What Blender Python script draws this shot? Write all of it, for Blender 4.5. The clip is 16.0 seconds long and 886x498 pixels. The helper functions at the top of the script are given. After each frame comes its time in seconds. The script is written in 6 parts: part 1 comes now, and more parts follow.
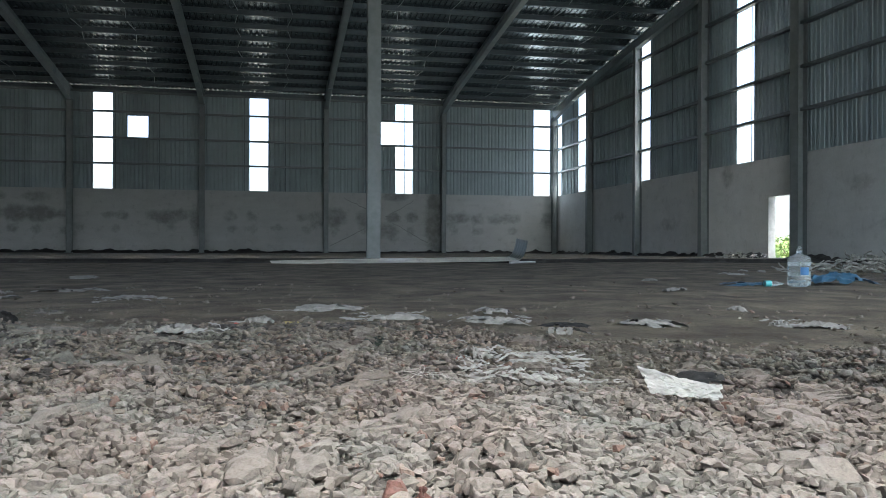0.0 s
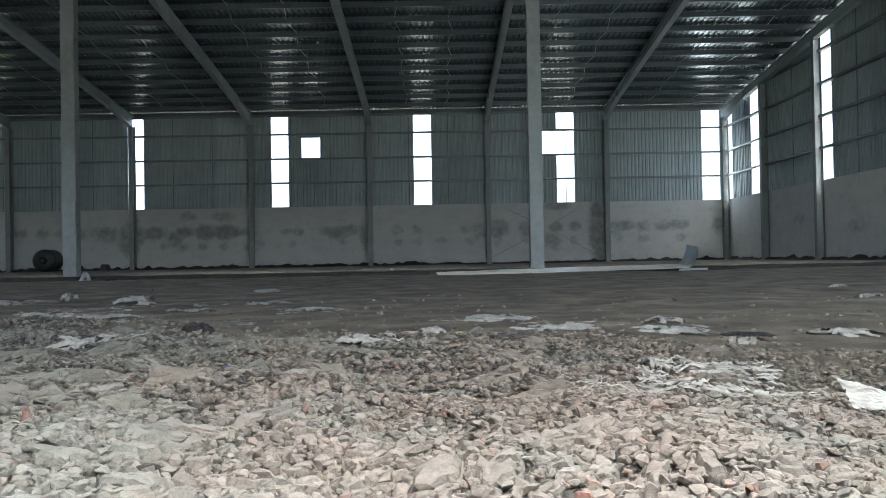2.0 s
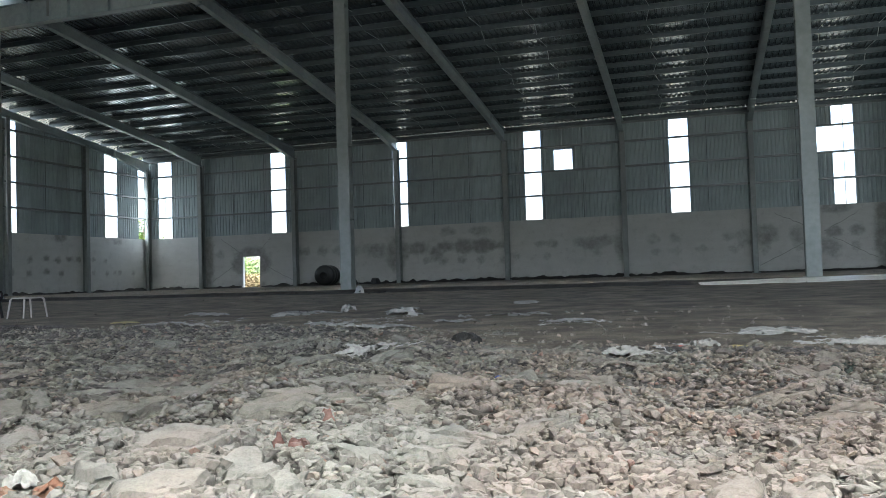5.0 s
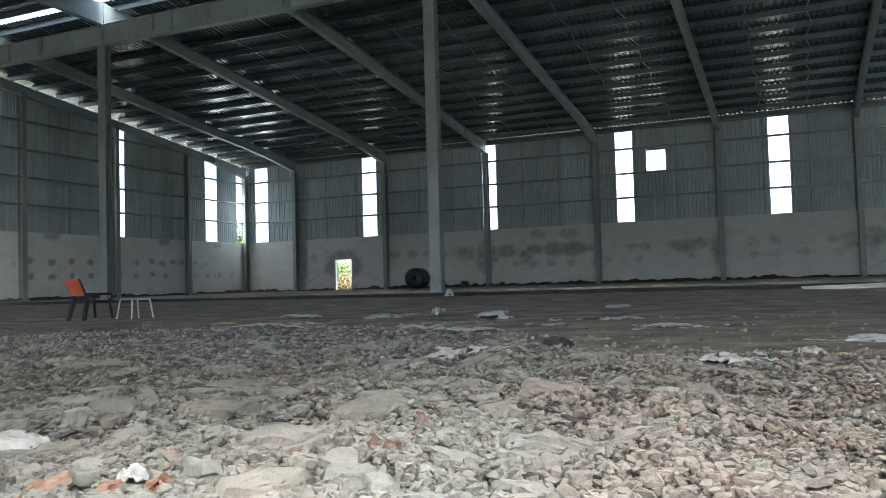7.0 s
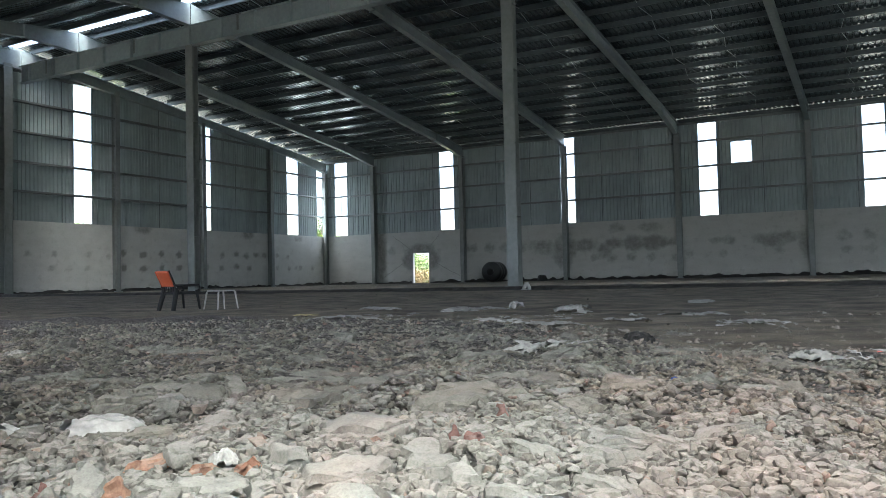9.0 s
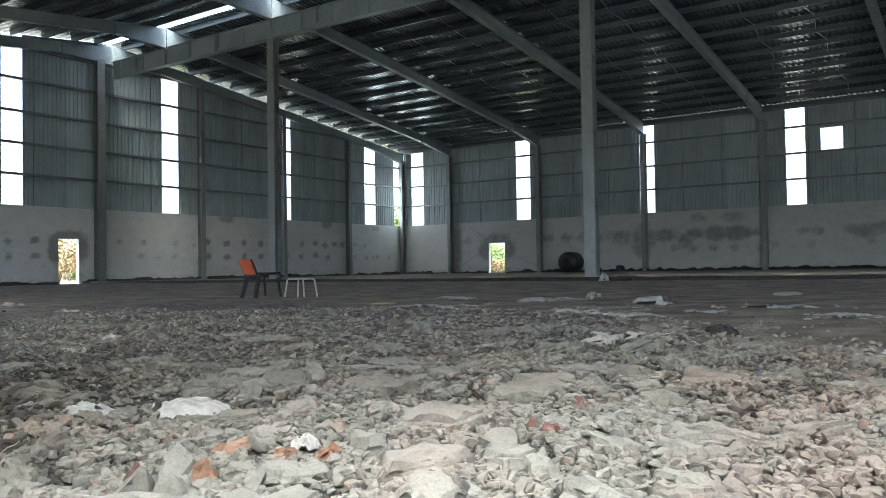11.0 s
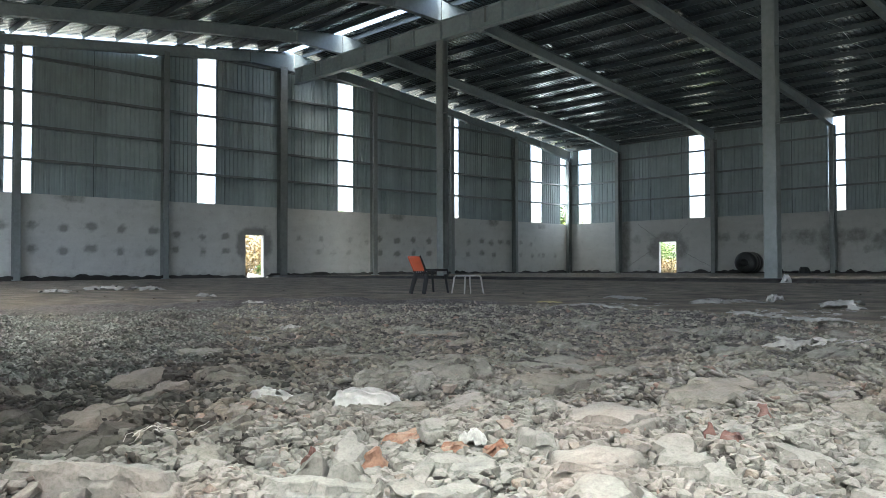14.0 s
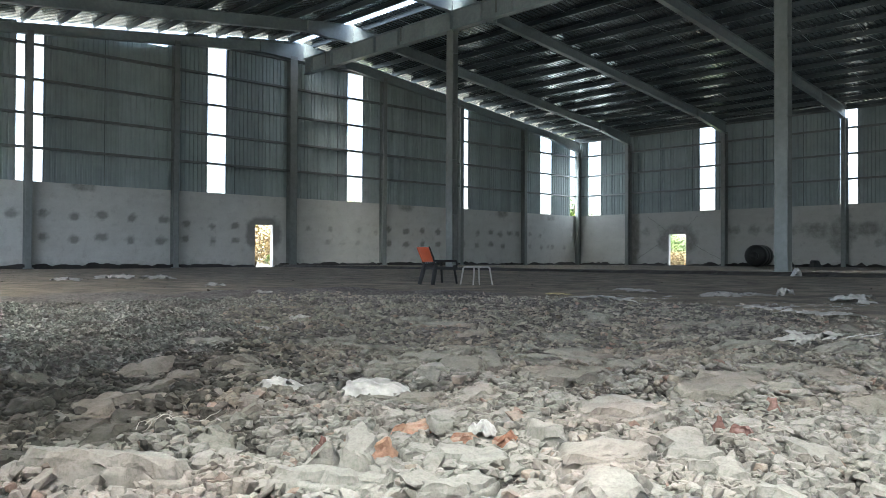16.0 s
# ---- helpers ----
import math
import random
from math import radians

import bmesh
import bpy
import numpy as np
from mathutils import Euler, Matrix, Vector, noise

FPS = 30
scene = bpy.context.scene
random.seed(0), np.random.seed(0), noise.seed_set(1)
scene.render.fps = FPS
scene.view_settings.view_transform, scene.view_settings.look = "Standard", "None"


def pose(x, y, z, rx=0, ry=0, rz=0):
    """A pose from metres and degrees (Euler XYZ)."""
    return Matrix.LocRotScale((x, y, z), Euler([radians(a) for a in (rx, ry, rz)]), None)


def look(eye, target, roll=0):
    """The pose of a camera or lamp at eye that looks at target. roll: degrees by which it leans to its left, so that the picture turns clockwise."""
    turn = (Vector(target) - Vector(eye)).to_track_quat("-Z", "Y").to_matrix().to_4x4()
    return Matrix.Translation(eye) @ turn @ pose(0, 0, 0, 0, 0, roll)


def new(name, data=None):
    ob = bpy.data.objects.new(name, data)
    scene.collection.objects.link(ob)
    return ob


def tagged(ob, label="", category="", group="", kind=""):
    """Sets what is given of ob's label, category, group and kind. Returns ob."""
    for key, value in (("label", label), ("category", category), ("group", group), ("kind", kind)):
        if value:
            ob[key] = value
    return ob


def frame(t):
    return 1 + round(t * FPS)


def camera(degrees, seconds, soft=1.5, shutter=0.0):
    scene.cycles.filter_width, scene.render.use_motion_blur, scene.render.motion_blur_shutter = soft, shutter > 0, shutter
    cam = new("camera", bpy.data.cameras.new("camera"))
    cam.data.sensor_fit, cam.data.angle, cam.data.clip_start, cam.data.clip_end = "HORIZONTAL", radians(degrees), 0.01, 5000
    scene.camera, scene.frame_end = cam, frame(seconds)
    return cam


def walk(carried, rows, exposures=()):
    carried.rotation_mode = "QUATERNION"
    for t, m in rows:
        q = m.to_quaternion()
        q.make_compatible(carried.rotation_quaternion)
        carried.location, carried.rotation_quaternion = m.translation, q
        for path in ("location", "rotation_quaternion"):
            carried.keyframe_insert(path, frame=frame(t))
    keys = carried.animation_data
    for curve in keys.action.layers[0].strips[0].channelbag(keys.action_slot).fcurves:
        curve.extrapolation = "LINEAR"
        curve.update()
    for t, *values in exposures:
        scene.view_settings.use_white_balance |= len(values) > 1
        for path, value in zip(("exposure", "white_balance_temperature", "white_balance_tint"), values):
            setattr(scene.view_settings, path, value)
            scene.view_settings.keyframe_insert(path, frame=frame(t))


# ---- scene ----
cam = camera(57.8, 16.0, soft=0.75)
PATH = [
    (0, 0.011, -0.026, 0.455, 89.91, -0.20, -12.02),
    (0.5, 0.001, -0.032, 0.459, 90.25, 0.28, -8.35),
    (1, -0.007, -0.030, 0.457, 90.40, 0.97, -5.57),
    (1.5, -0.017, -0.032, 0.455, 90.57, 1.18, -2.89),
    (2, -0.026, -0.026, 0.454, 90.71, 1.03, -0.46),
    (2.5, -0.033, -0.017, 0.450, 90.83, 0.93, 1.82),
    (3, -0.048, -0.006, 0.448, 90.99, 0.87, 4.52),
    (3.5, -0.063, 0.002, 0.444, 91.20, 1.25, 8.16),
    (4, -0.075, 0.006, 0.443, 91.44, 1.80, 11.28),
    (4.5, -0.089, -0.000, 0.446, 91.67, 1.91, 14.46),
    (4.7, -0.090, -0.005, 0.448, 91.80, 1.87, 15.75),
    (6.8, -0.101, -0.010, 0.454, 92.35, 1.62, 23.46),
    (7, -0.100, -0.012, 0.454, 92.37, 1.65, 23.84),
    (7.5, -0.104, -0.015, 0.451, 92.45, 1.49, 25.34),
    (8, -0.104, -0.017, 0.452, 92.47, 1.59, 26.73),
    (8.5, -0.109, -0.019, 0.451, 92.26, 1.44, 27.94),
    (9, -0.108, -0.019, 0.451, 92.06, 1.32, 29.32),
    (11.3, -0.116, -0.022, 0.453, 91.44, 0.89, 35.70),
    (11.5, -0.119, -0.021, 0.454, 91.47, 0.85, 36.40),
    (12, -0.127, -0.022, 0.454, 91.55, 0.71, 38.07),
    (12.5, -0.134, -0.017, 0.449, 91.64, 0.59, 40.01),
    (13, -0.139, -0.011, 0.449, 91.67, 0.41, 42.69),
    (13.5, -0.143, -0.007, 0.447, 91.59, 0.27, 44.80),
    (14, -0.139, -0.004, 0.446, 91.41, 0.16, 46.49),
    (14.5, -0.137, -0.007, 0.445, 91.37, 0.04, 47.67),
    (15, -0.135, -0.010, 0.446, 91.02, -0.05, 47.48),
    (15.5, -0.137, -0.010, 0.449, 90.74, -0.17, 47.29),
    (16, -0.139, -0.011, 0.448, 90.76, -0.25, 47.11),
]
walk(cam, [(t, pose(x, y, z, rx, ry, rz)) for t, x, y, z, rx, ry, rz in PATH],
     exposures=[(t, stops, kelvin, -3) for t, stops, kelvin in ((0, 3.36, 5850), (0.5, 3.54, 5880), (1.0, 3.76, 5920), (1.5, 3.8, 5950), (2.5, 3.78, 5970), (3.5, 3.86, 5990), (9, 3.87, 6030), (14.5, 3.93, 6080), (16, 3.93, 6080))])

# ---- world and light ----
world = bpy.data.worlds.new("world")
scene.world = world
world.use_nodes = True
wn = world.node_tree.nodes
sky = wn.new("ShaderNodeTexSky")
sky.sky_type = "NISHITA"
sky.sun_disc = False
sky.sun_elevation = radians(75)
sky.sun_rotation = radians(166)
sky.air_density = 0.5
sky.dust_density = 8.0
sky.ozone_density = 0.3
# the hazy sky does not darken towards the horizon
haze = wn.new("ShaderNodeMix")
haze.data_type, haze.blend_type = "RGBA", "LIGHTEN"
haze.inputs[0].default_value = 1.0
haze.inputs[7].default_value = (0.74, 0.72, 0.7, 1)
world.node_tree.links.new(sky.outputs[0], haze.inputs[6])
world.node_tree.links.new(haze.outputs[2], wn["Background"].inputs[0])
wn["Background"].inputs[1].default_value = 0.15

sun_data = bpy.data.lights.new("sun", "SUN")
sun_data.energy = 0.55
sun_data.angle = radians(20)
sun_data.color = (0.89, 0.95, 1.0)
sun = new("sun", sun_data)
sun.matrix_world = look((2.5, -10, 38), (0, 0, 0))

# ---- plan, in metres ----
WEST, EAST, NORTH, SOUTH = -35.55, 16.78, 46.0, -0.75
RIDGE = 22.85
EAVE_Z, RIDGE_Z = 9.07, 11.85          # underside of the roof sheets
SLOPE = (RIDGE_Z - EAVE_Z) / (NORTH - RIDGE)
BLOCK = 3.58                           # top of the block walls
FRAMES_X = [-31.15, -24.26, -17.27, -10.52, -3.76, 2.98, 9.77]
WEST_Y = [3.6, 9.75, 15.95, 22.15, 28.1, 34.12, 40.0]
EAST_Y = [5.2, 11.1, 17.0, 22.87, 28.7, 34.56, 40.3]
SLAB_Y, SLAB_Z = 21.6, 0.13


def roof_z(y):
    return RIDGE_Z - abs(y - RIDGE) * SLOPE


def window_light(name, m, wide, high, watts):
    """An area lamp added to strengthen the overcast sky's light in an opening."""
    data = bpy.data.lights.new(name, "AREA")
    data.shape, data.size, data.size_y = "RECTANGLE", wide, high
    data.energy, data.color = watts, (0.96, 0.98, 1.0)
    new(name, data).matrix_world = m


window_light("sky_in_north_slot", pose(-34.12, NORTH + 0.12, 5.3, -90, 0, 0), 1.0, 3.3, 4.5)
window_light("sky_in_west_slot", pose(WEST - 0.12, 42.52, 5.3, 90, 0, -90), 1.1, 3.3, 4.5)
window_light("sky_in_corner_slot", pose(WEST - 0.12, 45.45, 5.3, 90, 0, -90), 0.56, 3.3, 4.5)
window_light("sky_in_north_east_slot", pose(15.88, NORTH + 0.12, 5.3, -90, 0, 0), 1.0, 3.3, 4.5)
window_light("sky_in_east_slot", pose(EAST + 0.12, 41.9, 5.3, 90, 0, 90), 1.2, 3.3, 4.5)
# fill lamp added in an unseen south gap to brighten the east wall
window_light("sky_in_gateway", pose(11.1, SOUTH - 0.4, 4.2, 72, 0, 0), 11.0, 7.6, 75)

# ---- materials ----
def material(name, rough=0.8, metal=0.0):
    m = bpy.data.materials.new(name)
    m.use_nodes = True
    n = m.node_tree.nodes
    b = n["Principled BSDF"]
    b.inputs["Roughness"].default_value = rough
    b.inputs["Metallic"].default_value = metal
    return m, n, m.node_tree.links, b


def noise_node(n, l, scale, detail=4.0, vec=None, rough=0.6):
    t = n.new("ShaderNodeTexNoise")
    t.inputs["Scale"].default_value = scale
    t.inputs["Detail"].default_value = detail
    t.inputs["Roughness"].default_value = rough
    if vec is not None:
        l.new(vec, t.inputs["Vector"])
    return t.outputs["Fac"]


def ramp(n, l, fac, stops):
    r = n.new("ShaderNodeValToRGB")
    e = r.color_ramp.elements
    while len(e) < len(stops):
        e.new(0.5)
    for k, (p, c) in zip(e, stops):
        k.position = p
        k.color = (*c, 1) if len(c) == 3 else (c[0], c[0], c[0], 1)
    l.new(fac, r.inputs[0])
    return r.outputs[0]


def mix(n, l, kind, fac, a, b):
    m = n.new("ShaderNodeMix")
    m.data_type = "RGBA"
    m.blend_type = kind
    for sock, val in ((m.inputs[0], fac), (m.inputs[6], a), (m.inputs[7], b)):
        if hasattr(val, "is_output"):
            l.new(val, sock)
        elif isinstance(val, (int, float)):
            sock.default_value = val
        else:
            sock.default_value = (*val, 1)
    return m.outputs[2]


def bump(n, l, b, height, strength, distance):
    k = n.new("ShaderNodeBump")
    k.inputs["Strength"].default_value = strength
    k.inputs["Distance"].default_value = distance
    l.new(height, k.inputs["Height"])
    l.new(k.outputs[0], b.inputs["Normal"])


def world_pos(n):
    return n.new("ShaderNodeNewGeometry").outputs["Position"]


def simple(name, colour, rough=0.7, metal=0.0, vary=0.25, scale=8.0, relief=0.15, size=0.01):
    """A surface with grain and larger blotches around one colour."""
    m, n, l, b = material(name, rough, metal)
    p = world_pos(n)
    lo = tuple(c * (1 - vary) for c in colour)
    hi = tuple(min(1, c * (1 + vary)) for c in colour)
    c1 = ramp(n, l, noise_node(n, l, scale, 6, p), [(0.3, lo), (0.7, hi)])
    c2 = ramp(n, l, noise_node(n, l, scale * 0.13, 3, p), [(0.35, (0.82,)), (0.65, (1.0,))])
    l.new(mix(n, l, "MULTIPLY", 1.0, c1, c2), b.inputs["Base Color"])
    if relief:
        bump(n, l, b, noise_node(n, l, scale * 4, 5, p), relief, size)
    return m


def plaster(name, tone=1.0):
    """Grey cement plaster; the coat's "damp" attribute says where it is wet or freshly filled."""
    m, n, l, b = material(name, 0.85)
    p = world_pos(n)
    base = ramp(n, l, noise_node(n, l, 1.3, 6, p), [(0.25, (0.505 * tone, 0.507 * tone, 0.49 * tone)), (0.75, (0.585 * tone, 0.587 * tone, 0.567 * tone))])
    fine = ramp(n, l, noise_node(n, l, 14, 4, p), [(0.3, (0.92,)), (0.7, (1.0,))])
    base = mix(n, l, "MULTIPLY", 1.0, base, fine)
    # trowel streaks
    wide = n.new("ShaderNodeVectorMath")
    wide.operation = "MULTIPLY"
    l.new(p, wide.inputs[0])
    wide.inputs[1].default_value = (0.5, 0.5, 2.2)
    base = mix(n, l, "MULTIPLY", 1.0, base, ramp(n, l, noise_node(n, l, 1.6, 5, wide.outputs[0]), [(0.3, (0.93,)), (0.6, (1.0,))]))
    att = n.new("ShaderNodeAttribute")
    att.attribute_name = "damp"
    edge = n.new("ShaderNodeMath")
    edge.operation = "MULTIPLY_ADD"
    l.new(noise_node(n, l, 3.2, 5, p, 0.65), edge.inputs[0])
    edge.inputs[1].default_value = 0.9
    l.new(att.outputs["Fac"], edge.inputs[2])
    damp = ramp(n, l, edge.outputs[0], [(0.5, (0.0,)), (1.3, (1.0,))])
    col = mix(n, l, "MIX", damp, base, mix(n, l, "MULTIPLY", 1.0, base, (0.5, 0.495, 0.485)))
    l.new(col, b.inputs["Base Color"])
    bump(n, l, b, noise_node(n, l, 22, 5, p), 0.25, 0.01)
    return m


def sheet_metal(name, colour, rough, metal):
    m, n, l, b = material(name, rough, metal)
    p = world_pos(n)
    info = n.new("ShaderNodeObjectInfo")
    tone = ramp(n, l, info.outputs["Random"], [(0.0, tuple(c * 0.86 for c in colour)), (1.0, tuple(c * 1.1 for c in colour))])
    c = mix(n, l, "MULTIPLY", 1.0, tone, ramp(n, l, noise_node(n, l, 1.1, 5, p), [(0.3, (0.8,)), (0.7, (1.0,))]))
    l.new(c, b.inputs["Base Color"])
    r = n.new("ShaderNodeMapRange")
    l.new(noise_node(n, l, 3.0, 4, p), r.inputs[0])
    r.inputs[3].default_value, r.inputs[4].default_value = rough - 0.08, rough + 0.12
    l.new(r.outputs[0], b.inputs["Roughness"])
    return m


DUST_TONE = (0.285, 0.273, 0.26)


def region_tint(n, l, p):
    """Broad patches of pinkish, plain and greenish-grey cement dust; pinker towards the east."""
    sep = n.new("ShaderNodeSeparateXYZ")
    l.new(p, sep.inputs[0])
    east = n.new("ShaderNodeMapRange")
    east.interpolation_type = "SMOOTHSTEP"
    l.new(sep.outputs[0], east.inputs[0])
    east.inputs[1].default_value, east.inputs[2].default_value = -1.5, 0.1
    east.inputs[3].default_value, east.inputs[4].default_value = 0.11, -0.04
    add = n.new("ShaderNodeMath")
    l.new(noise_node(n, l, 1.7, 3, p), add.inputs[0])
    l.new(east.outputs[0], add.inputs[1])
    return ramp(n, l, add.outputs[0], [(0.36, (0.86, 0.78, 0.745)), (0.5, (0.83, 0.79, 0.762)), (0.62, (0.765, 0.795, 0.775))])


def rubble_material(name, stops, rough=0.9, by_object=False, dusty=0.25):
    """Broken concrete: each lump has its own tone, with dust and grain."""
    m, n, l, b = material(name, rough)
    p = world_pos(n)
    if by_object:
        pick = n.new("ShaderNodeObjectInfo").outputs["Random"]
    else:
        pick = n.new("ShaderNodeNewGeometry").outputs["Random Per Island"]
    c = ramp(n, l, pick, stops)
    g1 = ramp(n, l, noise_node(n, l, 150, 5, p, 0.7), [(0.34, (0.76,)), (0.56, (1.03,))])
    g2 = ramp(n, l, noise_node(n, l, 19, 6, p, 0.65), [(0.3, (0.72, 0.705, 0.69)), (0.58, (1.0, 1.0, 1.0))])
    c = mix(n, l, "MULTIPLY", 1.0, c, g2)
    # pale dust settled on the upward faces
    geo = n.new("ShaderNodeNewGeometry")
    up = n.new("ShaderNodeSeparateXYZ")
    l.new(geo.outputs["Normal"], up.inputs[0])
    dust = ramp(n, l, up.outputs[2], [(0.5, (0.0,)), (0.92, (dusty,))])
    c = mix(n, l, "MIX", dust, c, DUST_TONE)
    c = mix(n, l, "MULTIPLY", 1.0, c, g1)
    c = mix(n, l, "MULTIPLY", 1.0, c, region_tint(n, l, p))
    l.new(c, b.inputs["Base Color"])
    bump(n, l, b, noise_node(n, l, 60, 7, p, 0.7), 1.0, 0.007)
    return m


def ground_material():
    m, n, l, b = material("ground_soil", 0.92)
    p = world_pos(n)
    att = n.new("ShaderNodeAttribute")
    att.attribute_name = "rubble"
    soil = ramp(n, l, noise_node(n, l, 1.7, 8, p), [(0.32, (0.067, 0.055, 0.04)), (0.5, (0.14, 0.117, 0.086)), (0.68, (0.245, 0.206, 0.155))])
    # dust under the rubble, darkened so the gaps between stones look shaded
    dust = ramp(n, l, noise_node(n, l, 5.5, 8, p), [(0.3, (0.05, 0.045, 0.04)), (0.5, (0.085, 0.077, 0.07)), (0.7, (0.125, 0.115, 0.106))])
    speck = ramp(n, l, noise_node(n, l, 60, 6, p), [(0.3, (0.55,)), (0.65, (1.0,))])
    big = noise_node(n, l, 0.9, 5, p)
    k = n.new("ShaderNodeMath")
    k.operation = "MULTIPLY_ADD"
    l.new(big, k.inputs[0])
    k.inputs[1].default_value = 0.5
    l.new(att.outputs["Fac"], k.inputs[2])
    f = ramp(n, l, k.outputs[0], [(0.45, (0.0,)), (0.95, (1.0,))])
    c = mix(n, l, "MIX", f, soil, dust)
    c = mix(n, l, "MULTIPLY", 1.0, c, speck)
    # small embedded stones
    cell = n.new("ShaderNodeTexVoronoi")
    cell.inputs["Scale"].default_value = 42
    warp = n.new("ShaderNodeVectorMath")
    warp.operation = "MULTIPLY_ADD"
    grain = n.new("ShaderNodeTexNoise")
    grain.inputs["Scale"].default_value = 30
    l.new(p, grain.inputs["Vector"])
    l.new(grain.outputs["Color"], warp.inputs[0])
    warp.inputs[1].default_value = (0.02, 0.02, 0.02)
    l.new(p, warp.inputs[2])
    l.new(warp.outputs[0], cell.inputs["Vector"])
    tone = ramp(n, l, cell.outputs["Color"], [(0.2, (0.75,)), (0.8, (1.7,))])
    c = mix(n, l, "MIX", f, c, mix(n, l, "MULTIPLY", 1.0, c, tone))
    out = n.new("ShaderNodeAttribute")
    out.attribute_name = "outside"
    weeds = ramp(n, l, noise_node(n, l, 0.7, 8, p), [(0.3, (0.06, 0.058, 0.045)), (0.5, (0.095, 0.09, 0.075)), (0.7, (0.14, 0.13, 0.11))])
    c = mix(n, l, "MIX", out.outputs["Fac"], c, weeds)
    l.new(c, b.inputs["Base Color"])
    lump = ramp(n, l, cell.outputs["Distance"], [(0.15, (1.0,)), (0.6, (0.0,))])
    lump = mix(n, l, "MULTIPLY", 1.0, lump, f)
    h = mix(n, l, "ADD", 1.0, lump, noise_node(n, l, 35, 8, p, 0.7))
    h = mix(n, l, "ADD", 1.0, h, mix(n, l, "MULTIPLY", 1.0, noise_node(n, l, 7, 6, p, 0.7), (2.0, 2.0, 2.0)))
    bump(n, l, b, h, 1.0, 0.025)
    return m


def leaf_material(name, stops):
    m, n, l, b = material(name, 0.6)
    l.new(ramp(n, l, n.new("ShaderNodeNewGeometry").outputs["Random Per Island"], stops), b.inputs["Base Color"])
    return m


# one plaster; tones carry light: gables raised for slot light and glare, north lowered
PLASTER = plaster("cement_plaster", 0.95)
PLASTER_SPOTS = plaster("cement_plaster_patched", 1.1)
PLASTER_LIT = plaster("cement_plaster_dry", 1.12)
SHEET = sheet_metal("wall_sheet_metal", (0.375, 0.435, 0.452), 0.55, 0.15)
ROOF = sheet_metal("roof_sheet_metal", (0.23, 0.265, 0.288), 0.22, 0.9)
STEEL = simple("grey_primer_steel", (0.315, 0.36, 0.378), 0.5, 0.1, 0.12, 6.0, 0.05)
PURLIN = simple("galvanised_purlin", (0.12, 0.139, 0.151), 0.4, 0.6, 0.12, 6.0, 0.0)
GIRT = simple("galvanised_girt", (0.2, 0.213, 0.215), 0.4, 0.5, 0.12, 6.0, 0.0)
ROD = simple("galvanised_rod", (0.55, 0.56, 0.57), 0.4, 0.7, 0.1, 6.0, 0.0)
CONCRETE = simple("raw_concrete", (0.3, 0.3, 0.29), 0.9, 0, 0.2, 5, 0.3)
GROUND = ground_material()
RUBBLE = rubble_material("rubble_mix", [(0.0, (0.185, 0.171, 0.162)), (0.3, (0.235, 0.218, 0.207)), (0.6, (0.267, 0.248, 0.235)),
                                        (0.92, (0.295, 0.276, 0.264)), (0.97, (0.27, 0.222, 0.2)), (1.0, (0.25, 0.165, 0.137))])
STONE = rubble_material("concrete_stone", [(0.0, (0.19, 0.176, 0.167)), (0.5, (0.25, 0.233, 0.221)), (0.93, (0.285, 0.265, 0.253)), (1.0, (0.255, 0.175, 0.147))], 0.92, True)
CHUNK = rubble_material("concrete_lump", [(0.0, (0.205, 0.192, 0.182)), (0.5, (0.245, 0.232, 0.22)), (1.0, (0.275, 0.262, 0.25))], 0.92, True, 0.6)
DIRTY = rubble_material("soil_coated_rubble", [(0.0, (0.18, 0.163, 0.14)), (0.5, (0.25, 0.226, 0.197)), (0.92, (0.315, 0.288, 0.254)), (1.0, (0.27, 0.19, 0.16))], 0.95, False, 0.12)
DIRTY_TONES = [(0.0, (0.185, 0.169, 0.15)), (1.0, (0.26, 0.24, 0.217))]
CHUNK_DIRTY = rubble_material("soil_coated_lump", DIRTY_TONES, 0.95, True, 0.2)
PLATE_DIRTY = rubble_material("soil_coated_plates", DIRTY_TONES, 0.95, False, 0.2)
# near-black copies: south-west shade put into stone colour; the lump also colours slivers
SHADE_STONE = rubble_material("earth_coated_rubble", [(0.0, (0.05, 0.045, 0.04)), (0.7, (0.09, 0.082, 0.073)), (1.0, (0.15, 0.138, 0.122))], 0.9, False, 0.05)
EARTH_OR_SHADE_LUMP = rubble_material("earth_coated_lump", [(0.0, (0.055, 0.05, 0.044)), (1.0, (0.1, 0.091, 0.08))], 0.9, True, 0.05)
CRUMB = rubble_material("soil_crumb", [(0.0, (0.07, 0.06, 0.045)), (0.9, (0.16, 0.138, 0.108)), (1.0, (0.28, 0.26, 0.235))], 0.95, False, 0.05)
GRAVEL = rubble_material("dark_gravel", [(0.0, (0.085, 0.083, 0.077)), (0.5, (0.165, 0.161, 0.152)), (1.0, (0.31, 0.301, 0.284))], 0.6, False, 0.08)
BRICK = rubble_material("broken_brick", [(0.0, (0.34, 0.165, 0.11)), (1.0, (0.38, 0.225, 0.165))], 0.9, True, 0.3)
RED_BRICK = rubble_material("dark_red_brick", [(0.0, (0.19, 0.095, 0.085)), (1.0, (0.26, 0.16, 0.14))], 0.9, True, 0.25)
SACK = simple("woven_sack", (0.3, 0.29, 0.266), 0.75, 0, 0.25, 40, 0.3, 0.004)
WHITE_SHEET = simple("white_board", (0.4, 0.4, 0.388), 0.75, 0, 0.12, 30, 0.2, 0.003)
LEAF = leaf_material("green_leaves", [(0.0, (0.05, 0.1, 0.02)), (0.5, (0.1, 0.17, 0.03)), (1.0, (0.2, 0.24, 0.05))])
